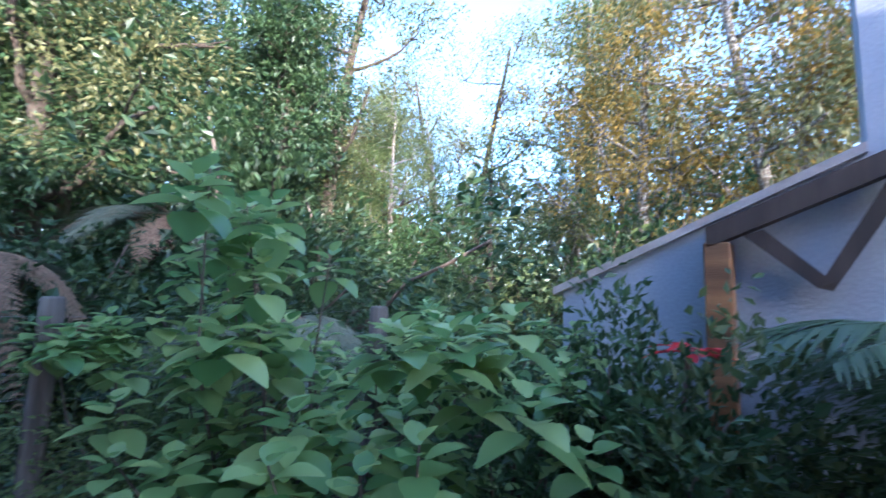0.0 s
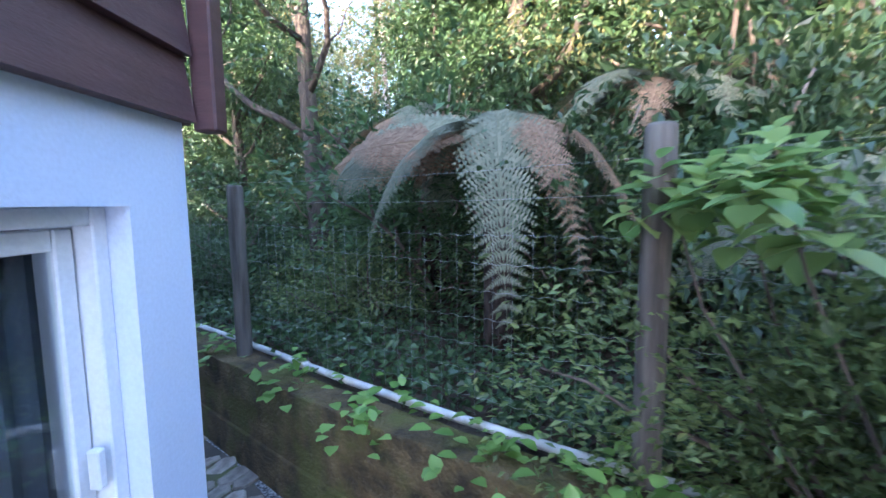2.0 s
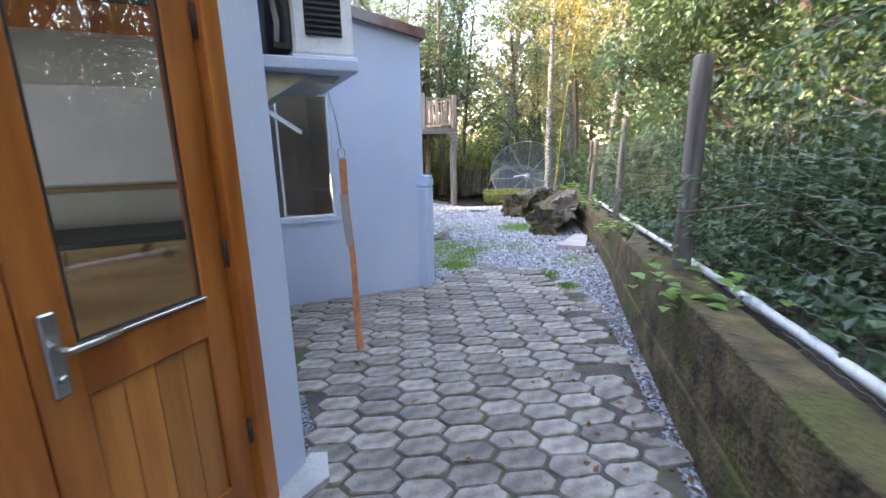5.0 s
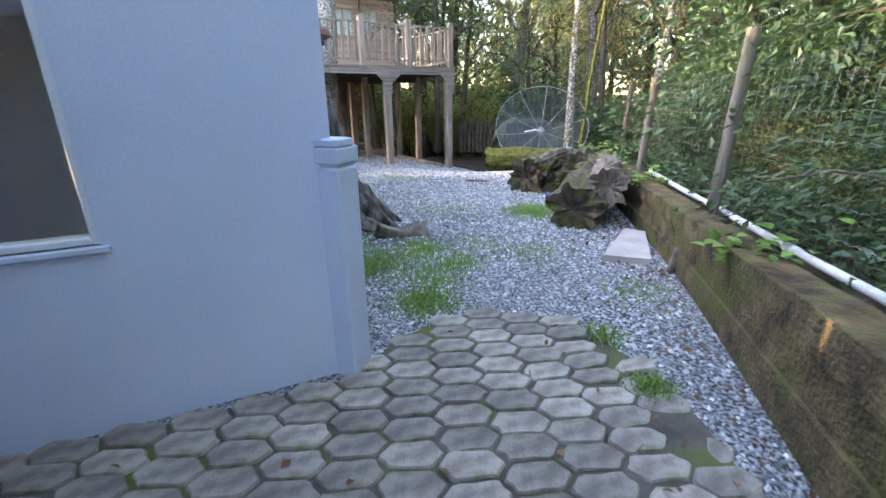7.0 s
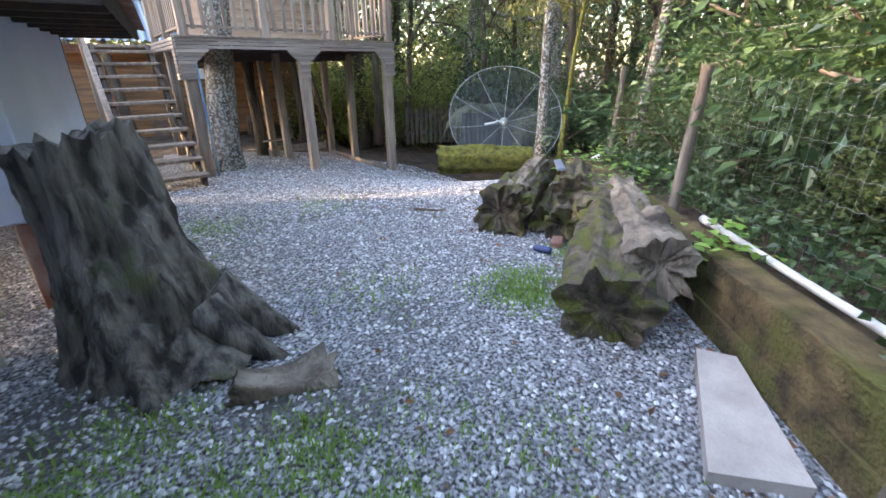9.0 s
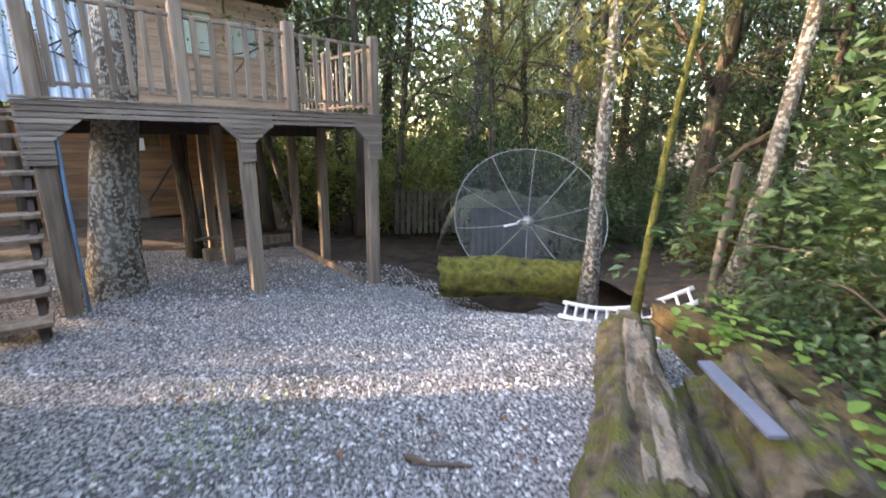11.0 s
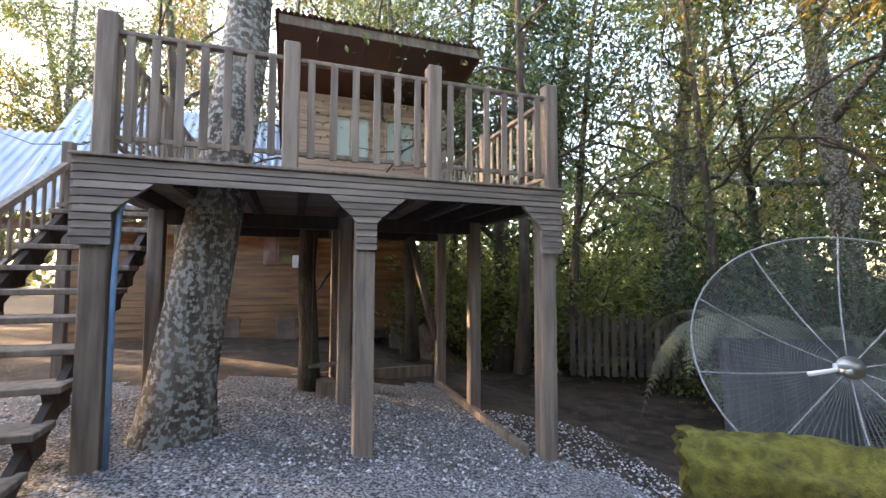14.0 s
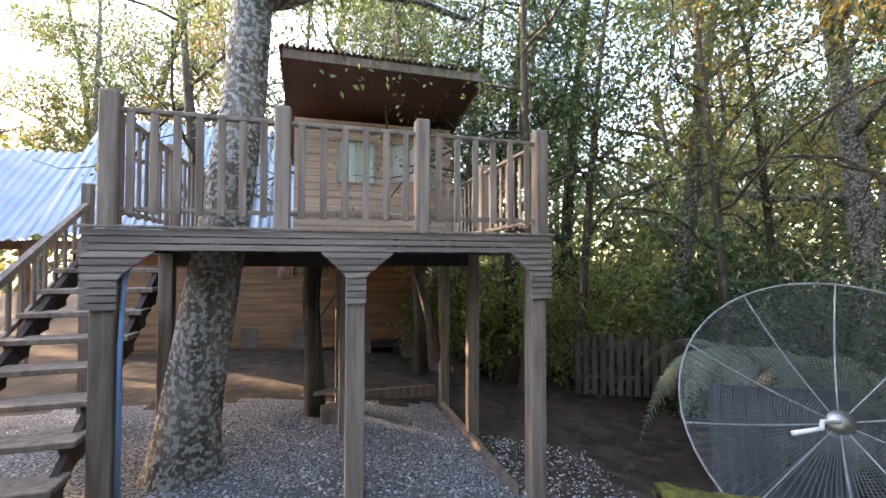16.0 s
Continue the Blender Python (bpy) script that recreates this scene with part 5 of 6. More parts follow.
# ---------------------------------------------------------------- the wood
def bank_z(x, y):
    d = np.hypot(WLINE[:, 0] - x, WLINE[:, 1] - y)
    k = int(d.argmin())
    side = (x - WLINE[k, 0]) * base_n[0, 0] + (y - WLINE[k, 1]) * base_n[0, 1]
    return float(WTOP[k]) - 0.06 if side > 0 and k < len(WLINE) - 1 else float(ground_z(np.array(x), np.array(y)))


KIN = []
spec = [(9.5, 0.19, 0.16, 3.0, 15000, 0.10, "dark", "barkdark"), (11.5, 0.20, 0.18, 3.4, 15000, 0.10, "mid", "bark"), (8.0, 0.12, 0.14, 2.8, 12000, 0.09, "olive", "bark"), (12.0, 0.22, 0.20, 3.8, 15000, 0.10, "gold", "bark"), (7.0, 0.09, 0.12, 2.4, 11000, 0.085, "mid", "bark"), (13.0, 0.23, 0.22, 3.6, 15000, 0.105, "olive", "barkdark")]
TLAB = dict(dark="dense dark-green broadleaf forest tree", mid="green broadleaf forest tree with lichened trunk", olive="olive-green forest tree with slender trunk", gold="tall tree with golden sunlight put into its crown colour")
for k, (h, r, b, sp, n, sz, lf, bk) in enumerate(spec):
    KIN.append(make_tree("tree", 100 + k, h, r, b, sp, n, sz, LEAF[lf], M[bk], lean=(0.5 * math.sin(k), 0.4 * math.cos(k * 2)), label=TLAB[lf]))
rng = rnd(9)
PLACES = []


def free(x, y, gap):
    if any(math.hypot(x - a, y - b) < gap for a, b in PLACES):
        return False
    PLACES.append((x, y))
    return True


def wood_here(x, y):
    d = np.hypot(WLINE[:, 0] - x, WLINE[:, 1] - y)
    k = int(d.argmin())
    side = (x - WLINE[k, 0]) * base_n[0, 0] + (y - WLINE[k, 1]) * base_n[0, 1]
    return side, float(d.min())


used = set()


def put_tree(k, x, y, s=1.0, rz=None):
    m = pose(x, y, bank_z(x, y) - 0.08, rng.uniform(-3, 3), rng.uniform(-3, 3), rng.uniform(0, 360) if rz is None else rz) @ Matrix.Scale(s, 4)
    if k not in used:
        used.add(k)
        KIN[k].matrix_basis = m
        return KIN[k]
    c = copy_thing(KIN[k], m)
    c.matrix_basis = m
    return c


n = 0
while n < 82:
    x, y = rng.uniform(-30, 2), rng.uniform(-32, 22)
    side, dist = wood_here(x, y)
    front = (x + 6.84) * UX + (y + 13.87) * UY
    back = -(x + 6.84) * UY + (y + 13.87) * UX
    ok = (side > 0 and dist > 2.6 and y > -11) or (y < -10 and x < -14.0) or (back > 6.5 and x < -11.5) or (back > 11 and x < 2)
    az = math.degrees(math.atan2(-(x + 0.07), y - 0.58))
    if 30 < az < 50 or math.hypot(x + 1.5, y - 1.5) < 6:
        ok = False
    if ok and free(x, y, 1.7):
        kind, size = int(rng.integers(0, 6)), rng.uniform(0.8, 1.2)
        if 3.0 < front < 11 and 3.0 < back < 11 and int(x * 10) % 3:
            rng.uniform(0, 1, 3)           # a light clearing behind the deck
        else:
            put_tree(kind, x, y, size)
        n += 1

# bushes
BK = [make_bush("bush", 200, 2.4, 2.0, 3800, 0.11, LEAF["dark"], label="dense dark-green undergrowth bush"), make_bush("bush", 201, 2.0, 1.7, 3600, 0.095, LEAF["mid"], label="green undergrowth bush with small leaves"), make_bush("bush", 202, 2.6, 3.0, 4500, 0.115, LEAF["dark"], label="tall dark undergrowth bush"), make_bush("bush", 203, 1.9, 1.5, 3200, 0.085, LEAF["olive"], label="olive-green twiggy bush under the trees")]
bused = set()
n = 0
BP = []
while n < 120:
    x, y = rng.uniform(-24, 0), rng.uniform(-26, 12)
    side, dist = wood_here(x, y)
    front = (x + 6.84) * UX + (y + 13.87) * UY
    back = -(x + 6.84) * UY + (y + 13.87) * UX
    ok = (side > 0 and dist > 2.0 and y > -11.5) or (y < -11 and x < -14.2 and back < 4) or (back > 6 and front > 4.8)
    if not ok or any(math.hypot(x - a, y - b) < 0.9 for a, b in BP):
        continue
    BP.append((x, y))
    k = int(rng.integers(0, 4))
    m = pose(x, y, bank_z(x, y) - 0.05, 0, 0, rng.uniform(0, 360)) @ Matrix.Scale(rng.uniform(0.75, 1.3), 4)
    if k in bused:
        c = copy_thing(BK[k], m)
        c.matrix_basis = m
    else:
        bused.add(k)
        BK[k].matrix_basis = m
    n += 1

# leafy understorey behind the deck and the dish; half has daylight in its leaf colour
lit_bush = make_bush("bush", 205, 2.2, 2.4, 4200, 0.095, LEAF["light"], pose(-12.9, -18.6, -0.5), "yellow-green understorey bush, its leaf colour lightened as if lit")
rng = rnd(27)
for k in range(30):
    q = DECK @ Vector((rng.uniform(4.0, 11.0), rng.uniform(4.2, 8.0), 0))
    m = pose(q.x, q.y, bank_z(q.x, q.y) - 0.05, 0, 0, rng.uniform(0, 360)) @ Matrix.Scale(rng.uniform(0.9, 1.5), 4)
    copy_thing(lit_bush if k % 2 else BK[1 if k % 4 else 3], m).matrix_basis = m
rng = rnd(28)
# trees behind the house and beside the yard, added mostly unseen against low sun
for x, y, k, sc in ((4.5, -12.5, 0, 0.75), (2.0, -15.5, 1, 0.72), (6.5, -16, 5, 0.7), (5.5, -20, 0, 0.8), (1.5, -20.5, 3, 0.8), (-1.5, -23.5, 1, 0.8), (8, -9, 2, 0.85), (9, -4, 0, 0.8), (7, 2, 1, 0.75), (5, 7, 5, 0.8), (0.5, -27, 5, 0.9), (-4.0, -25.5, 3, 0.9), (10, -24, 1, 0.8), (-0.5, -17.5, 4, 1.0), (0.8, -13.2, 4, 0.9)):
    put_tree(k, x, y, sc)
# particular trunks beside the yard
make_tree("tree", 401, 9.5, 0.092, 0.40, 2.2, 6000, 0.10, LEAF["mid"], M["bark"], lean=(0.3, 0.2), m=pose(-11.95, -11.90, -0.30), label="slender pale lichened tree beside the mossy log")
make_tree("tree", 402, 6.5, 0.04, 0.35, 1.5, 3500, 0.09, LEAF["olive"], M["moss"], lean=(0.1, 0.1), m=pose(-11.45, -10.95, -0.1), label="thin moss-covered sapling beside the yard")
make_tree("tree", 403, 8.0, 0.085, 0.40, 1.8, 5000, 0.10, LEAF["mid"], M["bark"], lean=(-0.4, 0.2), m=pose(-12.9, -10.8, -0.1), label="slender grey forest tree behind the fence")
put_tree(5, -8.6, 1.2, 0.85, 40)
put_tree(0, -7.6, -1.6, 0.8, 140)
dense = make_tree("tree", 411, 6.6, 0.15, 0.22, 2.1, 24000, 0.095, LEAF["dark"], M["barkdark"], m=pose(-7.2, 4.2, 0.75), limbs=16, forks=4, label="dense dark-green rounded tree behind the shrub")
# fine-leaved trees; the gold ones carry the sun's warmth in their leaf colour
for k, (x, y, h) in enumerate(((-2.7, 8.9, 7.6), (-0.6, 9.3, 7.2), (-4.6, 10.2, 6.4), (1.6, 8.6, 6.8))):
    make_tree("tree", 420 + k, h, 0.16, 0.18, 2.5, 12500, 0.085, LEAF["gold" if k != 2 else "olive"], M["bark"], lean=(0.6 - 0.4 * k, 0.2), m=pose(x, y, 0.6), limbs=15, forks=4, label="tall fine-leaved tree with golden sunlit crown")
for k, (x, y, sc) in enumerate(((-8.6, 1.6, 1.0), (-9.4, 0.3, 1.0), (-10.6, 3.2, 1.25), (-9.9, 5.6, 1.1), (-8.9, -3.4, 0.85), (-10.4, -5.2, 0.9), (-11.6, -7.0, 0.9), (-13.6, 0.8, 1.4), (-15.0, -6.0, 1.3))):
    m = pose(x, y, bank_z(x, y) - 0.5 * sc, 0, 0, 67 * k) @ Matrix.Scale(sc, 4)
    copy_thing(dense, m).matrix_basis = m
for k, x, y, s in ((0, -11.6, -19.4, 1.0), (1, -10.4, -21.8, 1.0), (0, -13.4, -21.0, 1.1), (3, -16.5, -16.2, 1.0), (5, -8.5, -24.0, 1.0), (0, -16.0, -13.0, 0.95), (1, -14.8, -9.2, 0.9)):
    put_tree(k, x, y, s)

for k, x, y, s in ((5, -6.3, 8.6, 0.56), (1, -8.0, 9.6, 0.60), (0, -5.2, 7.9, 0.50), (5, -9.4, 11.0, 0.66), (1, -7.4, 7.2, 0.50), (0, -10.2, 8.8, 0.62)):
    put_tree(k, x, y, s)

put_tree(1, -14.4, -18.2, 0.95)
# crooked open trees whose limbs show against the sky
bare = make_tree("tree", 450, 9.0, 0.10, 0.28, 3.0, 2600, 0.085, LEAF["mid"], M["barkdark"], lean=(0.5, 0.3), m=pose(-11.2, -17.4, -0.4), limbs=14, forks=5, label="crooked open forest tree with bare grey limbs")
rng = rnd(77)
for x, y in ((-9.6, -18.8), (-12.6, -18.4), (-8.4, -20.2), (-14.2, -16.6), (-10.6, -20.0), (-15.4, -14.6), (-7.0, -21.0), (-5.6, -19.2), (-15.8, -17.2), (-17.0, -11.6), (-8.8, -22.2)):
    m = pose(x, y, -0.4, 0, 0, rng.uniform(0, 360)) @ Matrix.Scale(rng.uniform(0.85, 1.2), 4)
    copy_thing(bare, m).matrix_basis = m

# the wood going on in the distance, all round
rng = rnd(15)
n = 52000
a = rng.uniform(0, 2 * np.pi, n)
clump = np.floor(a / (2 * np.pi) * 90).astype(int)
top = rnd(4).uniform(6, 12, 90)[clump]
r = rng.uniform(33, 46, n)
z = top * rng.uniform(0, 1, n) ** 0.8
tc = np.stack([-6 + r * np.cos(a), -6 + r * np.sin(a), z], 1) + rng.normal(0, 0.5, (n, 3))
v, f = leaf_quads(tc, rng.normal(0, 1, (n, 3)), 0.62, rng, 0.7)
tagged(raw("far_wood", v, f, LEAF["olive"]), "distant olive-green woodland round the place", "woodland", kind="stuff")

# a row of undergrowth close behind the fence
rng = rnd(33)
for k in range(30, len(WLINE) - 3, 4):
    d = rng.uniform(1.25, 1.6)
    q = wall_side(d)[k]
    m = pose(q[0], q[1], WTOP[k] - 0.1, 0, 0, rng.uniform(0, 360)) @ Matrix.Scale(rng.uniform(0.38, 0.52), 4)
    copy_thing(BK[int(rng.integers(0, 4))], m).matrix_basis = m
for k in range(4, 30, 5):
    q = wall_side(rng.uniform(2.4, 3.2))[k]
    m = pose(q[0], q[1], WTOP[k] - 0.1, 0, 0, rng.uniform(0, 360)) @ Matrix.Scale(rng.uniform(0.7, 1.0), 4)
    copy_thing(BK[(k % 2) * 2], m).matrix_basis = m

# ---------------------------------------------------------------- the broad-leaved shrub beside the corner
shrub = thing("broadleaf_shrub", None, "large shrub with broad soft green leaves beside the house corner", "shrub")
rng = rnd(303)
ROS = [(-1.90, 1.22, 2.66), (-1.72, 1.30, 2.50), (-2.02, 1.34, 2.42), (-1.62, 1.62, 2.34), (-1.0, 1.08, 1.80), (-0.86, 1.22, 1.78), (-0.74, 1.28, 1.86), (-1.35, 1.0, 1.74), (-2.97, 1.0, 1.92), (-3.05, 1.15, 1.80), (-2.85, 1.2, 1.98), (-1.5, 0.92, 1.58), (-1.72, 0.96, 1.66), (-0.95, 1.42, 2.08), (-0.6, 1.5, 1.95), (-1.95, 1.0, 1.78), (-1.2, 0.96, 1.52), (-0.72, 1.12, 1.58), (-1.05, 0.98, 1.40)]
for k in range(16):
    ROS.append((-1.85 + rng.normal(0, 0.26), 1.32 + rng.normal(0, 0.16), 2.0 + 0.038 * k))
for k in range(14):
    ROS.append((-2.9 + rng.normal(0, 0.16), 1.1 + rng.normal(0, 0.12), 1.9 + rng.normal(0, 0.09)))
while len(ROS) < 225:
    x, y, z = rng.uniform(-2.15, -0.45), rng.uniform(0.98, 2.9), rng.uniform(1.0, 2.15)
    if y < 0.62 - 0.42 * (x + 0.6) * 0.25 + 0.35 or x > -1.2 and y > 2.45:
        continue
    if z < 1.75 and y > 1.9 or math.hypot(x + 0.15, y - 0.5) < 1.15:
        continue
    ROS.append((x, y, z))
leaves, stems = [], []
for q, (x, y, z) in enumerate(ROS):
    c = np.array([x, y, z])
    root = np.array([x * 0.75 - 0.45, y * 0.6 + 0.75, 0.85])
    mid = (c * 1.6 + root) / 2.6 + rng.normal(0, 0.05, 3)
    if q < 6 or q % 6 == 0:
        stems.append(tube_arrays([root, mid, c], [0.008, 0.006, 0.003], 5, False))
    sc = rng.uniform(0.8, 1.15) * (1.0 if y < 1.7 else 0.8)
    for k in range(10):
        a = k * 2.4 + rng.uniform(-0.3, 0.3)
        el = 0.75 - 0.13 * k + rng.uniform(-0.12, 0.12)
        d = unit(np.array([math.cos(a) * math.cos(el), math.sin(a) * math.cos(el), math.sin(el)]))
        up = unit(np.cross(np.cross(d, np.array([0, 0, 1.0])), d))
        L = (0.068 + 0.0095 * k) * sc
        leaves.append(ovate(c - np.array([0, 0, 0.012 * k]) + d * 0.015, d, up, L, L * 0.44, 5, rng.uniform(0.1, 0.35)))
v, f = joined(leaves)
raw("foliage", v, f, LEAF["shrub"], shrub, smooth=True)
v, f = joined(stems)
raw("stem", v, f, M["twig"], shrub, smooth=True)
for k, (x, y, s) in enumerate(((-0.72, 2.12, 0.40), (-2.75, 1.75, 0.62), (-1.6, 2.6, 0.62), (-0.25, 2.15, 0.38), (-0.48, 2.2, 0.42), (-3.05, 1.55, 0.48))):
    make_bush("bush", 310 + k, 1.9, 2.0 if k in (1, 2) else 2.7, 9000, 0.044 / s, LEAF["mid" if k % 2 else "dark"], pose(x, y, 0.85 if k in (0, 3, 4) else 0.50, 0, 0, 70 * k) @ Matrix.Scale(s, 4), "small-leaved green bush beside the grey wall")

# ---------------------------------------------------------------- grey shed wall with its lean-to timbers
shed = thing("shed_wall", None, "grey stuccoed wall with a sloping top beside the garden", "wall", kind="structure")
part("stucco", prism([(-1.06, -0.1), (-1.06, 2.23), (0.05, 2.71), (0.05, 4.4), (2.4, 4.4), (2.4, -0.1)], 2.60, 2.85, "y"), M["greywall"], shed)
part("coping", prism([(-1.10, 2.21), (-1.10, 2.245), (0.048, 2.745), (0.048, 2.71)], 2.57, 2.86, "y"), M["slab"], shed)
leanto = thing("lean_to_frame", None, "dark brown timber lean-to frame against the grey wall", "frame")
part("post", boxm(-0.43, 2.50, 0.2, -0.34, 2.59, 2.42, 0.006), M["cabinwood"], leanto)
part("rafter", prism([(-0.42, 2.40), (-0.42, 2.48), (0.6, 2.90), (0.6, 2.82)], 2.50, 2.565, "y"), M["darkwood"], leanto)
part("brace", prism([(-0.30, 2.44), (-0.24, 2.46), (-0.06, 2.27), (-0.10, 2.25)], 2.51, 2.555, "y"), M["darkwood"], leanto)
part("brace", prism([(-0.10, 2.25), (-0.06, 2.24), (0.16, 2.62), (0.11, 2.64)], 2.52, 2.558, "y"), M["darkwood"], leanto)

palm = thing("palm", pose(0.36, 2.14, 1.47), "young feather palm with thin arching fronds by the grey wall", "palm")
rng = rnd(44)
for k in range(24):
    a = 60 + k * 15 + rng.uniform(-8, 8)
    n = 16
    t = np.linspace(0, 1, n)
    arch = rng.uniform(0.55, 1.15)
    st = np.stack([0.62 * t, 0 * t, 0.62 * (arch * t - 0.75 * arch * t ** 2)], 1)
    ps = [tube_arrays(st, 0.008 * (1 - 0.8 * t), 4, False)]
    for u in np.linspace(0.15, 0.99, 34):
        c = np.array([np.interp(u, t, st[:, q]) for q in range(3)])
        for sd in (-1, 1):
            L = 0.24 * math.sin(math.pi * (0.15 + 0.8 * u)) + 0.04
            d = unit(np.array([0.75, sd * 0.8, -0.10 + rng.uniform(-0.2, 0.15)]))
            w = np.array([0.006, -sd * 0.004, 0.0])
            ps.append((np.array([c - w, c + w, c + d * L + w * 0.2 - np.array([0, 0, L * 0.25]), c + d * L - w * 0.2 - np.array([0, 0, L * 0.25])]), np.array([[0, 1, 2, 3]])))
    v, f = joined(ps)
    raw("frond", v, f, LEAF["palm"], palm, m=pose(0, 0, 0.45, 0, 0, a))
tube("trunk", [(0, 0, -1.1), (0, 0, 0.2), (0, 0, 0.5)], [0.09, 0.08, 0.05], M["barkdark"], palm)
flower = thing("poinsettia", pose(-0.42, 2.18, 2.02), "red poinsettia flower head among green leaves", "flower")
fl = []
for k in range(14):
    a = k * 2.4
    d = unit(np.array([math.cos(a), math.sin(a), 0.35 - 0.03 * k]))
    fl.append(ovate(np.array([0.05 * (k % 3) - 0.05, 0, 0.02 * (k % 2)]), d, unit(np.cross(np.cross(d, np.array([0, 0, 1.0])), d)), 0.09, 0.022, 4))
v, f = joined(fl)
raw("bracts", v, f, LEAF["red"], flower)
tube("stem", [(0, 0, 0), (-0.05, -0.1, -0.6), (-0.15, -0.2, -1.1)], 0.008, M["twig"], flower)

# ---------------------------------------------------------------- tree ferns and small ferns
def posed_fern(name, m, trunk, fronds, label, seed):
    """A tree fern whose fronds are given one by one: turn, length, arch, width, dead."""
    rng = rnd(seed)
    T = thing(name, m, label, "fern", "ferns")
    z = np.linspace(0, trunk, 7)
    tube("trunk", np.stack([0.02 * np.sin(z * 2), 0.02 * np.cos(z * 1.7), z], 1), np.linspace(0.12, 0.08, 7), M["fern_trunk"], T, sides=10)
    for turn, length, arch, width, dead in fronds:
        st, lf = frond_arrays(length, width, rng, arch, 40, 10)
        v, f = joined([st, lf])
        raw("frond", v, f, LEAF["dead" if dead else "fern"], T, "brown withered frond" if dead else "", m=pose(0, 0, trunk, rng.uniform(-10, 10) - (48 if 215 < turn < 280 else 0), 0, turn))
    return T


posed_fern("tree_fern", pose(-4.8, 0.52, 0.66), 1.66, [(250, 1.95, 0.16, 0.62, 1), (262, 1.75, 0.30, 0.66, 0), (256, 2.0, 0.44, 0.60, 0), (351, 1.02, 1.0, 0.58, 0), (16, 1.12, 0.74, 0.34, 1), (238, 1.7, 0.22, 0.6, 1), (225, 1.5, 0.30, 0.6, 1), (272, 1.25, 0.10, 0.5, 1), (300, 1.15, 0.5, 0.5, 0), (200, 1.5, 0.4, 0.6, 0), (160, 1.5, 0.4, 0.6, 0), (110, 1.4, 0.45, 0.6, 0), (60, 1.2, 0.6, 0.55, 1), (310, 0.9, 0.2, 0.42, 1)], "tree fern with long grey-green fronds and brown dead ones", 51)
posed_fern("tree_fern", pose(-3.55, 2.5, 0.75), 1.15, [(270, 1.3, 0.55, 0.5, 0), (300, 1.2, 0.7, 0.5, 0), (325, 1.0, 0.9, 0.45, 1), (345, 1.2, 0.6, 0.5, 0), (240, 1.3, 0.45, 0.5, 0), (20, 1.1, 0.7, 0.5, 0), (190, 1.2, 0.5, 0.5, 1), (90, 1.2, 0.5, 0.5, 0)], "small tree fern with green fronds beside the wire fence", 58)
fern("tree_fern", pose(-6.6, 2.3, 0.75), 10, 1.6, 0.55, 0.30, LEAF["fern"], "tree fern with arching fronds behind the wire fence", 52, 2.3, 5, LEAF["dead"])
fern("tree_fern", pose(-6.9, -0.1, 0.66), 7, 1.35, 0.55, 0.35, LEAF["fern"], "tree fern with brown hanging dead fronds", 53, 2.1, 10, LEAF["dead"])
fern("fern", DECK @ pose(6.1, 0.35, -0.45), 11, 1.2, 0.42, 0.55, LEAF["fern"], "green ground fern behind the satellite dish", 54, 1.05)
fern("fern", DECK @ pose(7.3, 0.1, -0.4), 10, 1.2, 0.42, 0.6, LEAF["fern"], "green ground fern behind the satellite dish", 55, 0.8)
fern("fern", pose(-5.3, -0.9, 0.62), 9, 0.6, 0.2, 0.7, LEAF["fern"], "small green fern on the bank by the fence", 56)
fern("fern", pose(-7.6, -2.7, 0.60), 9, 0.7, 0.22, 0.7, LEAF["fern"], "small green fern on the bank by the fence", 57)

# ---------------------------------------------------------------- ivy, ground cover and grass
rng = rnd(61)
cover = []
n = 17000
k = rng.integers(6, len(WLINE) - 2, n)
dd = 0.36 + rng.exponential(1.1, n)
tan = unit(np.gradient(WLINE, axis=0))
nor = np.stack([tan[:, 1], -tan[:, 0]], 1) * OUT
px = WLINE[k] + nor[k] * dd[:, None] + rng.normal(0, 0.06, (n, 2))
pos = np.column_stack([px, WTOP[k] - 0.04 + rng.uniform(0.0, 0.20, n)])
v, f = leaf_quads(pos, rng.normal(0, 1, (n, 3)) * np.array([1, 1, 0.3]), 0.065, rng, 0.75, 0.1)
tagged(raw("ground_cover", v, f, LEAF["dark"]), "low green leafy ground cover on the bank", "ground cover", kind="stuff")
for q, (kk, w, cnt) in enumerate(((20, 0.16, 60), (25, 0.13, 45), (12, 0.18, 70), (31, 0.12, 40), (35, 0.10, 30), (45, 0.14, 45), (62, 0.12, 40), (77, 0.16, 60), (88, 0.2, 70), (95, 0.25, 90), (16, 0.1, 30))):
    if kk >= len(WLINE):
        continue
    c = np.append(WLINE[kk] + nor[kk] * 0.14, WTOP[kk] + 0.05)
    lv = []
    for i in range(cnt):
        p = c + rng.normal(0, 1, 3) * np.array([w, w, 0.05])
        if i % 5 == 0:
            p = c - np.append(nor[kk] * 0.17, 0) + np.array([rng.normal(0, w * 0.5), rng.normal(0, w * 0.5), -rng.uniform(0, 0.14)])
        d = unit(np.array([rng.normal(), rng.normal(), 0.35]))
        up = unit(np.cross(np.cross(d, np.array([0, 0, 1.0])), d))
        L = rng.uniform(0.05, 0.10)
        lv.append(ovate(p, d, up, L, L * 0.45, 3, 0.2))
    v, f = joined(lv)
    tagged(raw("ivy_clump", v, f, LEAF["ivy"], smooth=True), "bright green ivy clump trailing over the wall top", "ivy", "ivy on the wall", "stuff")

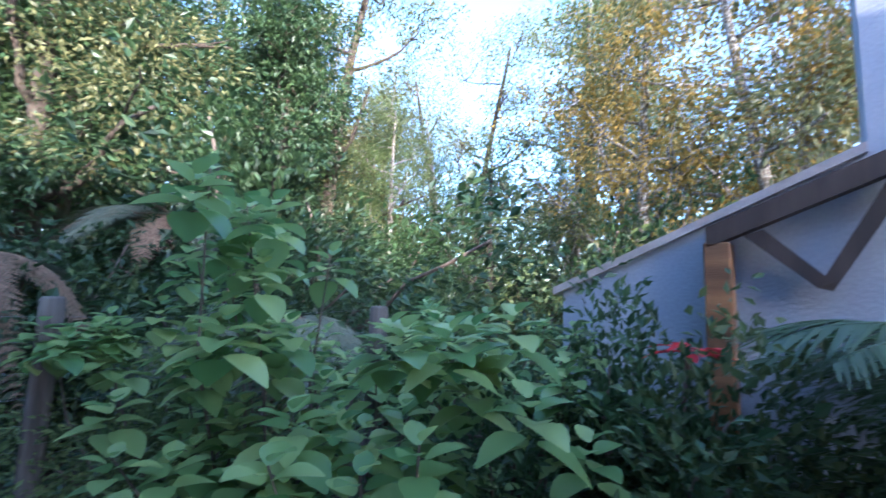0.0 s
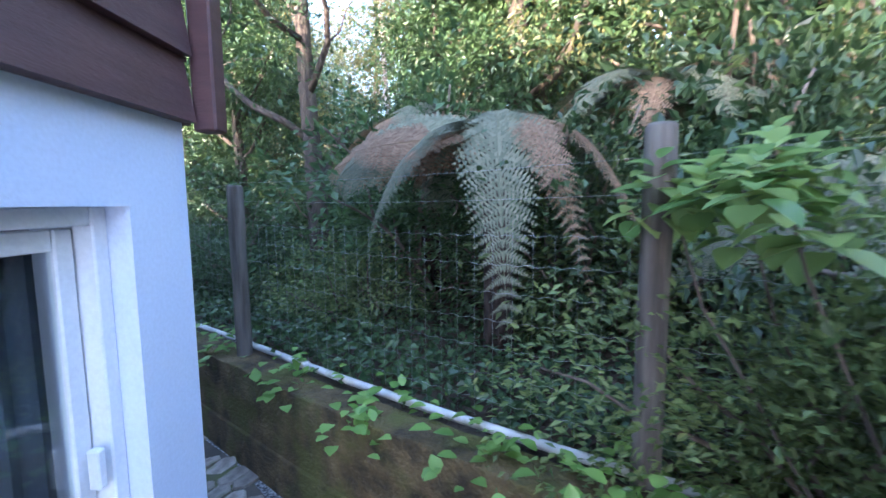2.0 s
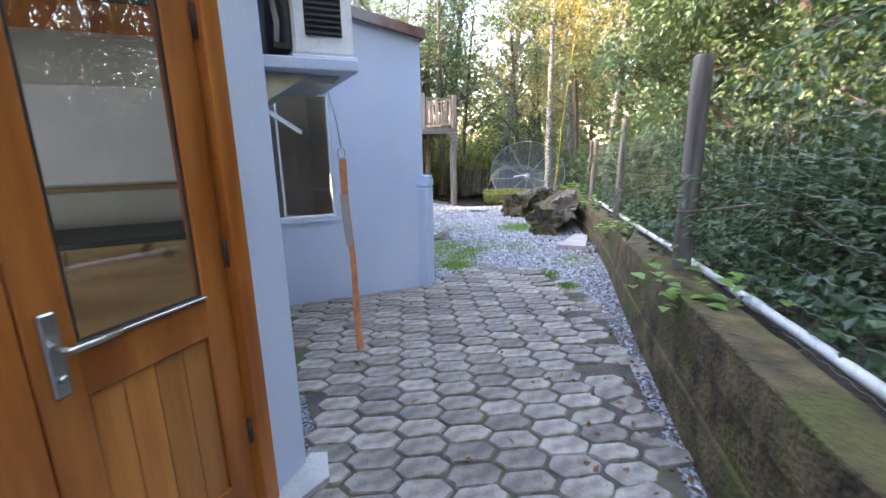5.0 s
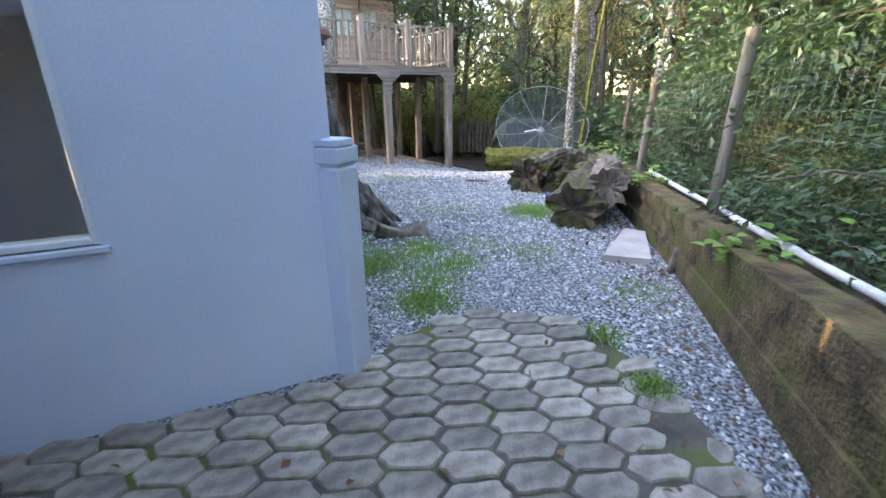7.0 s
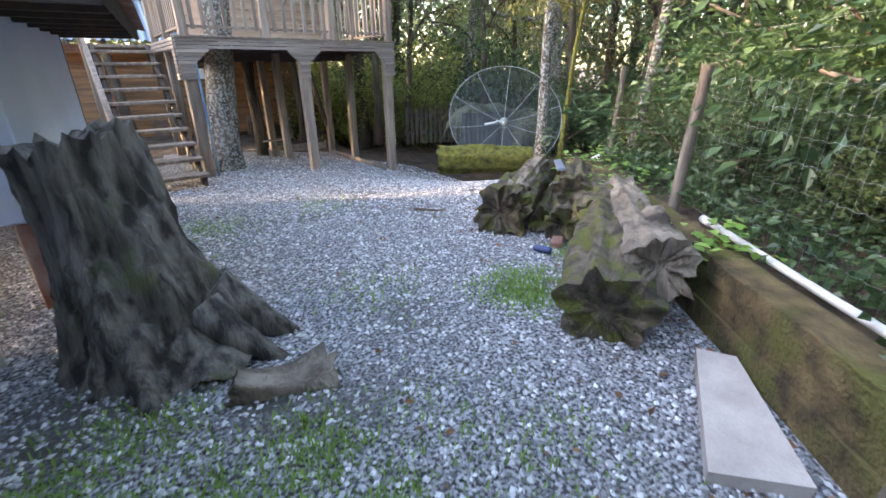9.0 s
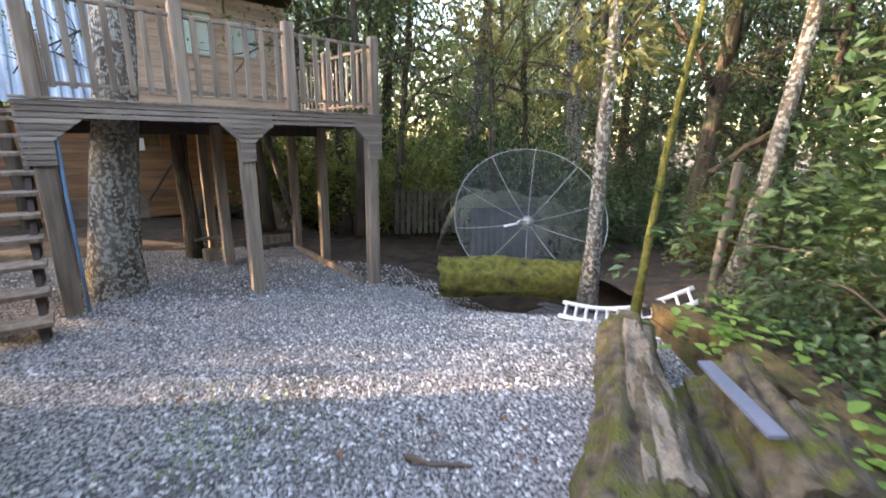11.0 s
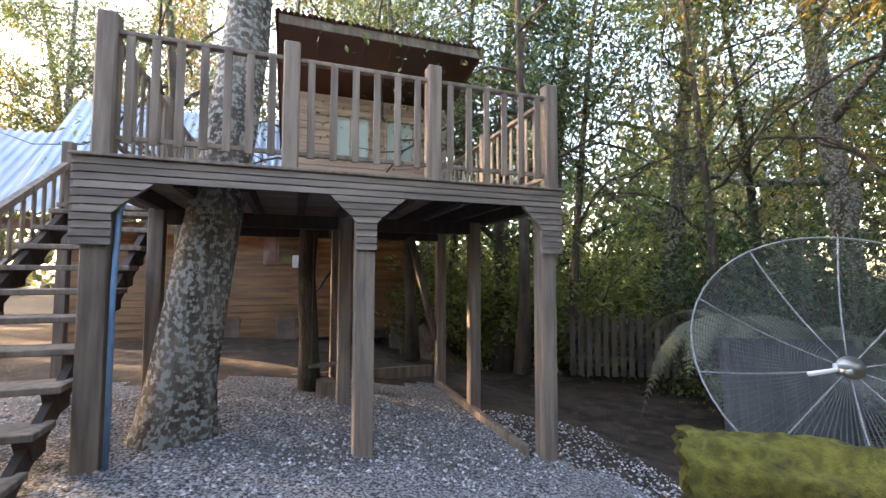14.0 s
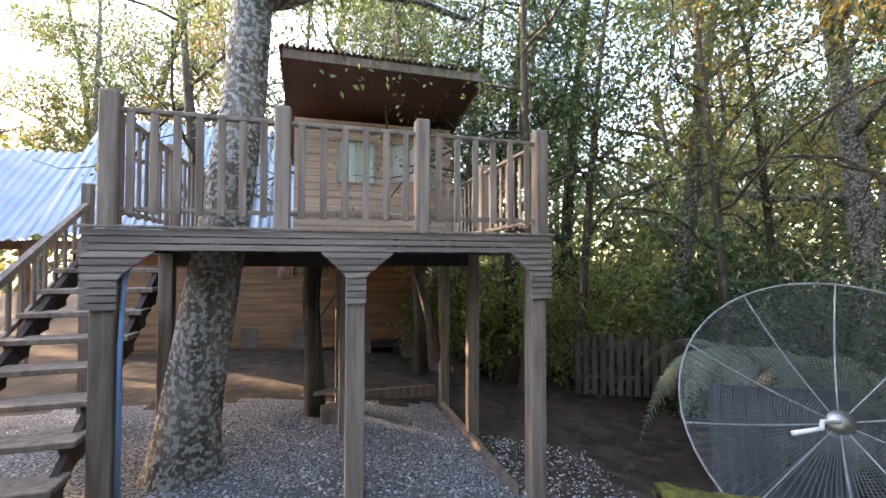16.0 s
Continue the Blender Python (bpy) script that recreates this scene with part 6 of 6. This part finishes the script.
blades = []
rng = rnd(71)
patches = [(-6.25, -7.42, 0.40, 420), (-6.38, -6.60, 0.22, 260), (-6.75, -7.63, 0.26, 160), (-6.92, -7.16, 0.2, 120), (-6.1, -8.1, 0.4, 200), (-5.75, -7.9, 0.25, 90), (-7.0, -5.30, 0.10, 110), (-7.15, -5.75, 0.12, 60), (-6.6, -6.95, 0.25, 120), (-8.42, -8.27, 0.32, 320), (-7.6, -7.1, 0.4, 70), (-7.2, -7.5, 0.4, 60), (-6.0, -10.2, 0.5, 160), (-6.6, -11.0, 0.45, 110), (-8.6, -8.4, 0.3, 120), (-5.5, -4.5, 0.7, 60), (-7.8, -6.1, 0.3, 50), (-7.5, -8.8, 0.5, 70), (-9.3, -8.6, 0.25, 110), (-7.9, -11.2, 0.5, 60)]
for x, y, r, cnt in patches:
    cnt *= 4
    p = np.stack([x + rng.normal(0, r * 0.5, cnt), y + rng.normal(0, r * 0.5, cnt)], 1)
    a = rng.uniform(0, 6.28, cnt)
    L = rng.uniform(0.015, 0.042, cnt)
    w = np.stack([np.cos(a), np.sin(a), 0 * a], 1) * 0.0048
    lean = np.stack([-np.sin(a), np.cos(a), 0 * a], 1) * (L * rng.uniform(0.2, 1.0, cnt))[:, None]
    b = np.column_stack([p, ground_z(p[:, 0], p[:, 1])])
    up = np.array([0, 0, 1.0])
    v = np.stack([b - w, b + w, b + w * 0.5 + lean + up * L[:, None], b - w * 0.5 + lean + up * L[:, None]], 1).reshape(-1, 3)
    blades.append((v, np.arange(cnt * 4).reshape(-1, 4)))
v, f = joined(blades)
tagged(raw("grass", v, f, LEAF["grass"]), "short green grass tufts growing through the gravel", "grass", kind="stuff")

# ---------------------------------------------------------------- small things in the yard
bottle = thing("bottle", pose(-9.06, -8.73, 0.035, 90, 0, 25), "small blue plastic bottle lying on the ground", "bottle")
tube("body", [(0, 0, -0.09), (0, 0, -0.085), (0, 0, 0.05), (0, 0, 0.075)], [0.028, 0.033, 0.033, 0.016], M["navy"], bottle, sides=14)
tube("cap", [(0, 0, 0.075), (0, 0, 0.10)], 0.014, M["white"], bottle)
plank = tagged(part("plank", boxm(-0.038, -0.34, 0.0, 0.038, 0.34, 0.025, 0.004), M["clad_blue"], m=pose(-9.90, -9.42, 0.55, 4, 6, -41)), "blue-grey painted plank lying across the logs", "plank")
brick = tagged(part("brick", boxm(-0.10, -0.05, 0, 0.10, 0.05, 0.055, 0.006), M["tile"], m=pose(-9.31, -8.79, 0.0, 4, 0, 40)), "broken orange brick beside the log heap", "brick")
tagged(tube("stick", [(-8.69, -10.42, 0.02), (-8.77, -10.29, 0.03), (-8.89, -10.23, 0.02), (-8.95, -10.17, 0.03)], [0.018, 0.014, 0.012, 0.008], M["twig"]), "short dark stick lying on the gravel", "stick")
tagged(part("tag_plate", boxm(-0.05, -0.032, 0, 0.05, 0.032, 0.012, 0.003), M["white"], m=pose(-3.62, -2.75, 0.03, 0, 0, 20)), "small white plastic plate lying on the paving", "plate")
rng = rnd(81)
n = 220
p = np.stack([rng.uniform(-9.5, -4.5, n), rng.uniform(-13.5, -2, n)], 1)
ok = (p[:, 0] + p[:, 1] * 0.0 > np.interp(p[:, 1], WLINE[::-1, 1], WLINE[::-1, 0]) + 0.15) & ~((p[:, 0] > -6.3) & (p[:, 1] < -6.1) & (p[:, 1] > -10.5)) & ~((p[:, 0] > -4.3) & (p[:, 1] < -3.6))
p = p[ok]
v, f = leaf_quads(np.column_stack([p, ground_z(p[:, 0], p[:, 1]) + 0.03]), rng.normal(0, 1, (len(p), 3)) * np.array([1, 1, 0.05]), 0.05, rng, 0.6, 0.05)
tagged(raw("fallen_leaves", v, f, LEAF["brown"]), "scattered brown fallen leaves on the yard", "leaves", kind="stuff")

n = 380
k = rng.integers(40, len(WLINE) - 12, n)
px = WLINE[k] - nor[k] * np.minimum(0.04 + rng.exponential(0.22, n), 0.9)[:, None] + rng.normal(0, 0.05, (n, 2))
v, f = leaf_quads(np.column_stack([px, ground_z(px[:, 0], px[:, 1]) + 0.022]), rng.normal(0, 1, (n, 3)) * np.array([1, 1, 0.08]), 0.042, rng, 0.6, 0.05)
tagged(raw("leaf_litter", v, f, LEAF["brown"]), "brown leaf litter gathered along the foot of the wall", "leaves", kind="stuff")

# picket fence and trunks behind the dish
picket = thing("picket_fence", DECK @ pose(5.55, 2.7, -0.45, 0, 0, -25) @ Matrix.Scale(1.15, 4), "low grey wooden picket fence in the wood", "fence")
for k in range(16):
    part("picket", prism([(k * 0.115, 0.0), (k * 0.115 + 0.075, 0.0), (k * 0.115 + 0.075, 0.80 + 0.05 * math.sin(k * 2.3)), (k * 0.115 + 0.0375, 0.86 + 0.05 * math.sin(k * 2.3)), (k * 0.115, 0.80 + 0.05 * math.sin(k * 2.3))], 0, 0.02, "y"), M["barkdark"], picket)
for z in (0.22, 0.62):
    part("cross_rail", boxm(-0.05, 0.02, z, 1.9, 0.05, z + 0.06), M["barkdark"], picket)
swing = thing("swing", DECK @ pose(1.66, 1.9, 0), "wooden swing seat hanging on ropes under the deck", "swing")
part("seat", boxm(-0.22, -0.08, 0.12, 0.22, 0.08, 0.15, 0.005), M["deckwood"], swing)
for x in (-0.19, 0.19):
    tube("rope", [(x, 0, 0.12), (x, 0, 1.0), (x, 0, 1.79)], 0.007, M["twig"], swing, sides=5)
prop = thing("bark_prop", DECK, "rough bark-covered trunk propping the deck from below", "post")
tube("trunk", [(1.46, 2.05, gz(1.46, 2.05) - 0.1), (1.44, 2.0, 0.5), (1.40, 2.0, 1.2), (1.43, 2.02, 1.79)], [0.14, 0.11, 0.10, 0.11], M["barkdark"], prop, sides=11)
part("foot", boxm(1.52, 1.70, gz(1.6, 1.8) - 0.05, 1.72, 1.90, gz(1.6, 1.8) + 0.16, 0.01), M["deckwood"], prop)
leaning = thing("leaning_prop", DECK, "greenish weathered timber leaning under the deck", "post")
tube("timber", [(3.22, 2.65, gz(3.2, 2.6) + 0.65), (2.80, 2.50, 1.70)], 0.055, M["post"], leaning, sides=6)
rod = thing("iron_rod", DECK, "thin dark rod leaning against the board wall", "rod")
tube("bar", [(1.35, 5.80, 0.25), (2.02, 5.70, 1.28)], 0.022, M["darkwood"], rod)
for k, (x, w, h) in enumerate(((0.15, 0.34, 0.42), (1.15, 0.40, 0.46), (2.45, 0.34, 0.62), (3.45, 0.30, 0.72))):
    q = thing("brick_pier", DECK @ pose(x, 6.15, gz(x, 6.15)), "pale rendered brick pier under the board house", "pier", "piers under the board house")
    part("shaft", boxm(-w / 2, -0.17, -0.1, w / 2, 0.17, h, 0.02), M["redsoil"], q)
mound = gnarled("soil_mound", tuple(DECK @ Vector((4.0, 5.6, -0.75))), tuple(DECK @ Vector((4.05, 5.7, 0.05))), 0.9, 0.25, M["redsoil"], "heap of bare red-brown soil behind the deck", "soil heap", 63, 0.10, 26, 10)
edging = thing("timber_edging", DECK, "timber edging board along the soil under the deck", "edging")
part("board", boxm(3.20, 0.10, -0.50, 3.26, 2.6, -0.32, 0.006), M["deckwood"], edging)
part("board", boxm(0.3, 2.75, -0.30, 3.2, 2.82, -0.14, 0.006), M["deckwood"], edging)

# ---------------------------------------------------------------- the room behind the doors
counter = thing("kitchen_counter", pose(-2.6, -5.6, 0.03), "knotty pine kitchen counter with a black worktop", "counter")
part("front", boxm(-1.35, -0.3, 0.0, 1.8, 0.3, 0.84, 0.004), M["knotty"], counter)
part("worktop", boxm(-1.37, -0.32, 0.84, 1.82, 0.34, 0.88, 0.004), M["black"], counter)
tube("tap", [(-0.2, -0.2, 0.88), (-0.2, -0.2, 1.08), (-0.2, -0.08, 1.12), (-0.2, 0.0, 1.06)], 0.012, M["steel"], counter)
board = thing("white_board", pose(-2.6, -6.38, 1.2), "plain pale wall board with a wooden ledge", "board")
part("panel", boxm(-1.0, 0, 0.0, 1.1, 0.02, 0.75, 0.004), M["white"], board)
part("ledge", boxm(-1.1, 0, -0.06, 1.2, 0.14, -0.02, 0.004), M["knotty"], board)
tagged(part("beam", boxm(-4.0, -5.1, 2.05, 2.3, -4.95, 2.2, 0.005), M["door"]), "varnished orange wooden ceiling beam", "beam", kind="structure")

# ---------------------------------------------------------------- gravel stones and hexagonal pavers
PAVED = [(-2.95, -0.3), (-3.53, -0.35), (-4.55, -1.44), (-5.11, -2.22), (-5.80, -3.18), (-6.36, -3.95), (-6.80, -4.60), (-7.02, -5.04), (-7.12, -5.52), (-7.08, -6.04), (-6.75, -6.24), (-6.44, -6.36), (-6.1, -6.24), (-5.92, -6.14), (-5.72, -5.98), (-4.28, -6.02), (-4.28, -3.95), (-4.12, -3.58), (-2.98, -2.42)]


def inside(poly, x, y):
    r = np.zeros(np.shape(x), bool)
    for (x0, y0), (x1, y1) in zip(poly, poly[1:] + poly[:1]):
        r ^= ((y0 > y) != (y1 > y)) & (x < (x1 - x0) * (y - y0) / (y1 - y0 + 1e-12) + x0)
    return r


rng = rnd(91)
n = 90000
p = np.stack([rng.uniform(-12.3, -4.9, n), rng.uniform(-15.9, -2.6, n)], 1)
wx = np.interp(p[:, 1], WLINE[::-1, 1], WLINE[::-1, 0])
near = np.exp(-np.maximum(0, (-7.0 - p[:, 1]) - 3) / 4)
keep = (p[:, 0] > wx + 0.02) & ~inside(PAVED, p[:, 0], p[:, 1]) & ~((p[:, 0] > -5.74 - 0.16 * (p[:, 1] + 6.1)) & (p[:, 1] < -6.0) & (p[:, 1] > -9.4)) & (p[:, 0] + 0.2 * p[:, 1] < -3.6) & (rng.uniform(0, 1, n) < near + 0.12)
p = p[keep]
n = len(p)
o = np.array([(1, 0, 0), (0, 1, 0), (-1, 0, 0), (0, -1, 0), (0, 0, 1), (0.3, 0.2, -0.6)], float)
sz = rng.uniform(0.009, 0.021, n)
ang = rng.uniform(0, 6.28, n)
loc = o[None] * (1 + rng.uniform(-0.35, 0.35, (n, 6, 1))) * np.stack([sz, sz * rng.uniform(0.6, 0.9, n), sz * rng.uniform(0.45, 0.8, n)], 1)[:, None]
ca, sa = np.cos(ang)[:, None], np.sin(ang)[:, None]
v = np.stack([loc[:, :, 0] * ca - loc[:, :, 1] * sa + p[:, None, 0], loc[:, :, 0] * sa + loc[:, :, 1] * ca + p[:, None, 1], loc[:, :, 2] + (ground_z(p[:, 0], p[:, 1]) + 0.005)[:, None]], -1)
t8 = np.array([(0, 1, 4), (1, 2, 4), (2, 3, 4), (3, 0, 4), (1, 0, 5), (2, 1, 5), (3, 2, 5), (0, 3, 5)])
tagged(raw("gravel_stones", v.reshape(-1, 3), (t8[None] + 6 * np.arange(n)[:, None, None]).reshape(-1, 3), M["stone"]), "loose grey crushed gravel stones", "gravel", kind="stuff")

paving = thing("pavement", None, "grey hexagonal concrete pavers with mossy joints, uneven at the edge", "paving", kind="structure")
part("joint_bed", prism(PAVED, -0.06, 0.006), M["joint"], paving)
HA, HB, HH = 0.088, 0.140, 0.140       # half flat side, half length, width
MESHES = []
for q in range(7):
    rq = rnd(500 + q)
    pts = [(-HB, 0), (-HA, -HH / 2), (HA, -HH / 2), (HB, 0), (HA, HH / 2), (-HA, HH / 2)]
    pts = [((1 - t) * a[0] + t * b[0], (1 - t) * a[1] + t * b[1]) for a, b in zip(pts, pts[1:] + pts[:1]) for t in (0.10, 0.5, 0.90)]
    pts = [(x * (0.95 if k % 3 != 1 else 0.935) + rq.normal(0, 0.003), y * (0.925 if k % 3 != 1 else 0.90) + rq.normal(0, 0.003)) for k, (x, y) in enumerate(pts)]
    bm = bmesh.new()
    rings = [[bm.verts.new((x * s, y * s, z)) for x, y in pts] for s, z in ((1.0, -0.05), (0.99, 0.010), (0.93, 0.021))]
    for a, b in zip(rings, rings[1:]):
        for i in range(18):
            bm.faces.new((a[i], a[(i + 1) % 18], b[(i + 1) % 18], b[i]))
    c = bm.verts.new((0, 0, 0.023))
    for i in range(18):
        bm.faces.new((rings[2][i], rings[2][(i + 1) % 18], c))
    me = bpy.data.meshes.new("paver")
    bmesh.ops.recalc_face_normals(bm, faces=bm.faces)
    bm.to_mesh(me)
    bm.free()
    me.materials.append(M["paver"])
    MESHES.append(me)
ra = math.radians(160.0)
lx, ly = math.cos(ra), math.sin(ra)
rng = rnd(95)
EDGE = PAVED[2:9]
for i in range(-40, 41):
    for j in range(-50, 51):
        u, w = i * (HA + HB), (j + 0.5 * (i % 2)) * HH
        x, y = -5.4 + u * lx - w * ly, -4.2 + u * ly + w * lx
        if not bool(inside(PAVED, np.array(x), np.array(y))):
            continue
        de = min(math.hypot(x - (a[0] + (b[0] - a[0]) * s), y - (a[1] + (b[1] - a[1]) * s)) for a, b in zip(EDGE, EDGE[1:]) for s in (0, 0.25, 0.5, 0.75, 1))
        loose = max(0.0, 1 - de / 0.45)
        if loose > 0.4 and rng.uniform() < 0.08:
            continue
        o = new("paver", MESHES[int(rng.integers(0, 7))])
        o.parent = paving
        o.matrix_basis = pose(x + rng.normal(0, 0.003 + 0.012 * loose), y + rng.normal(0, 0.003 + 0.012 * loose), rng.normal(0, 0.002) - 0.022 * loose * rng.uniform(0, 1), rng.normal(0, 0.7 + 5 * loose), rng.normal(0, 0.7 + 5 * loose), 160 + rng.normal(0, 1.2 + 4 * loose) + 180 * int(rng.integers(0, 2)))
# pavers lifted and heaped along the broken edge
for k in range(7):
    t = k / 6
    o = new("paver", MESHES[k % 7])
    o.parent = paving
    o.matrix_basis = pose(-4.93 - 0.56 * t + rng.normal(0, 0.03), -3.02 + 0.44 * t + rng.normal(0, 0.05), 0.022 + 0.012 * (k % 3), rng.normal(0, 7), rng.normal(0, 7), 160 + rng.normal(0, 25))
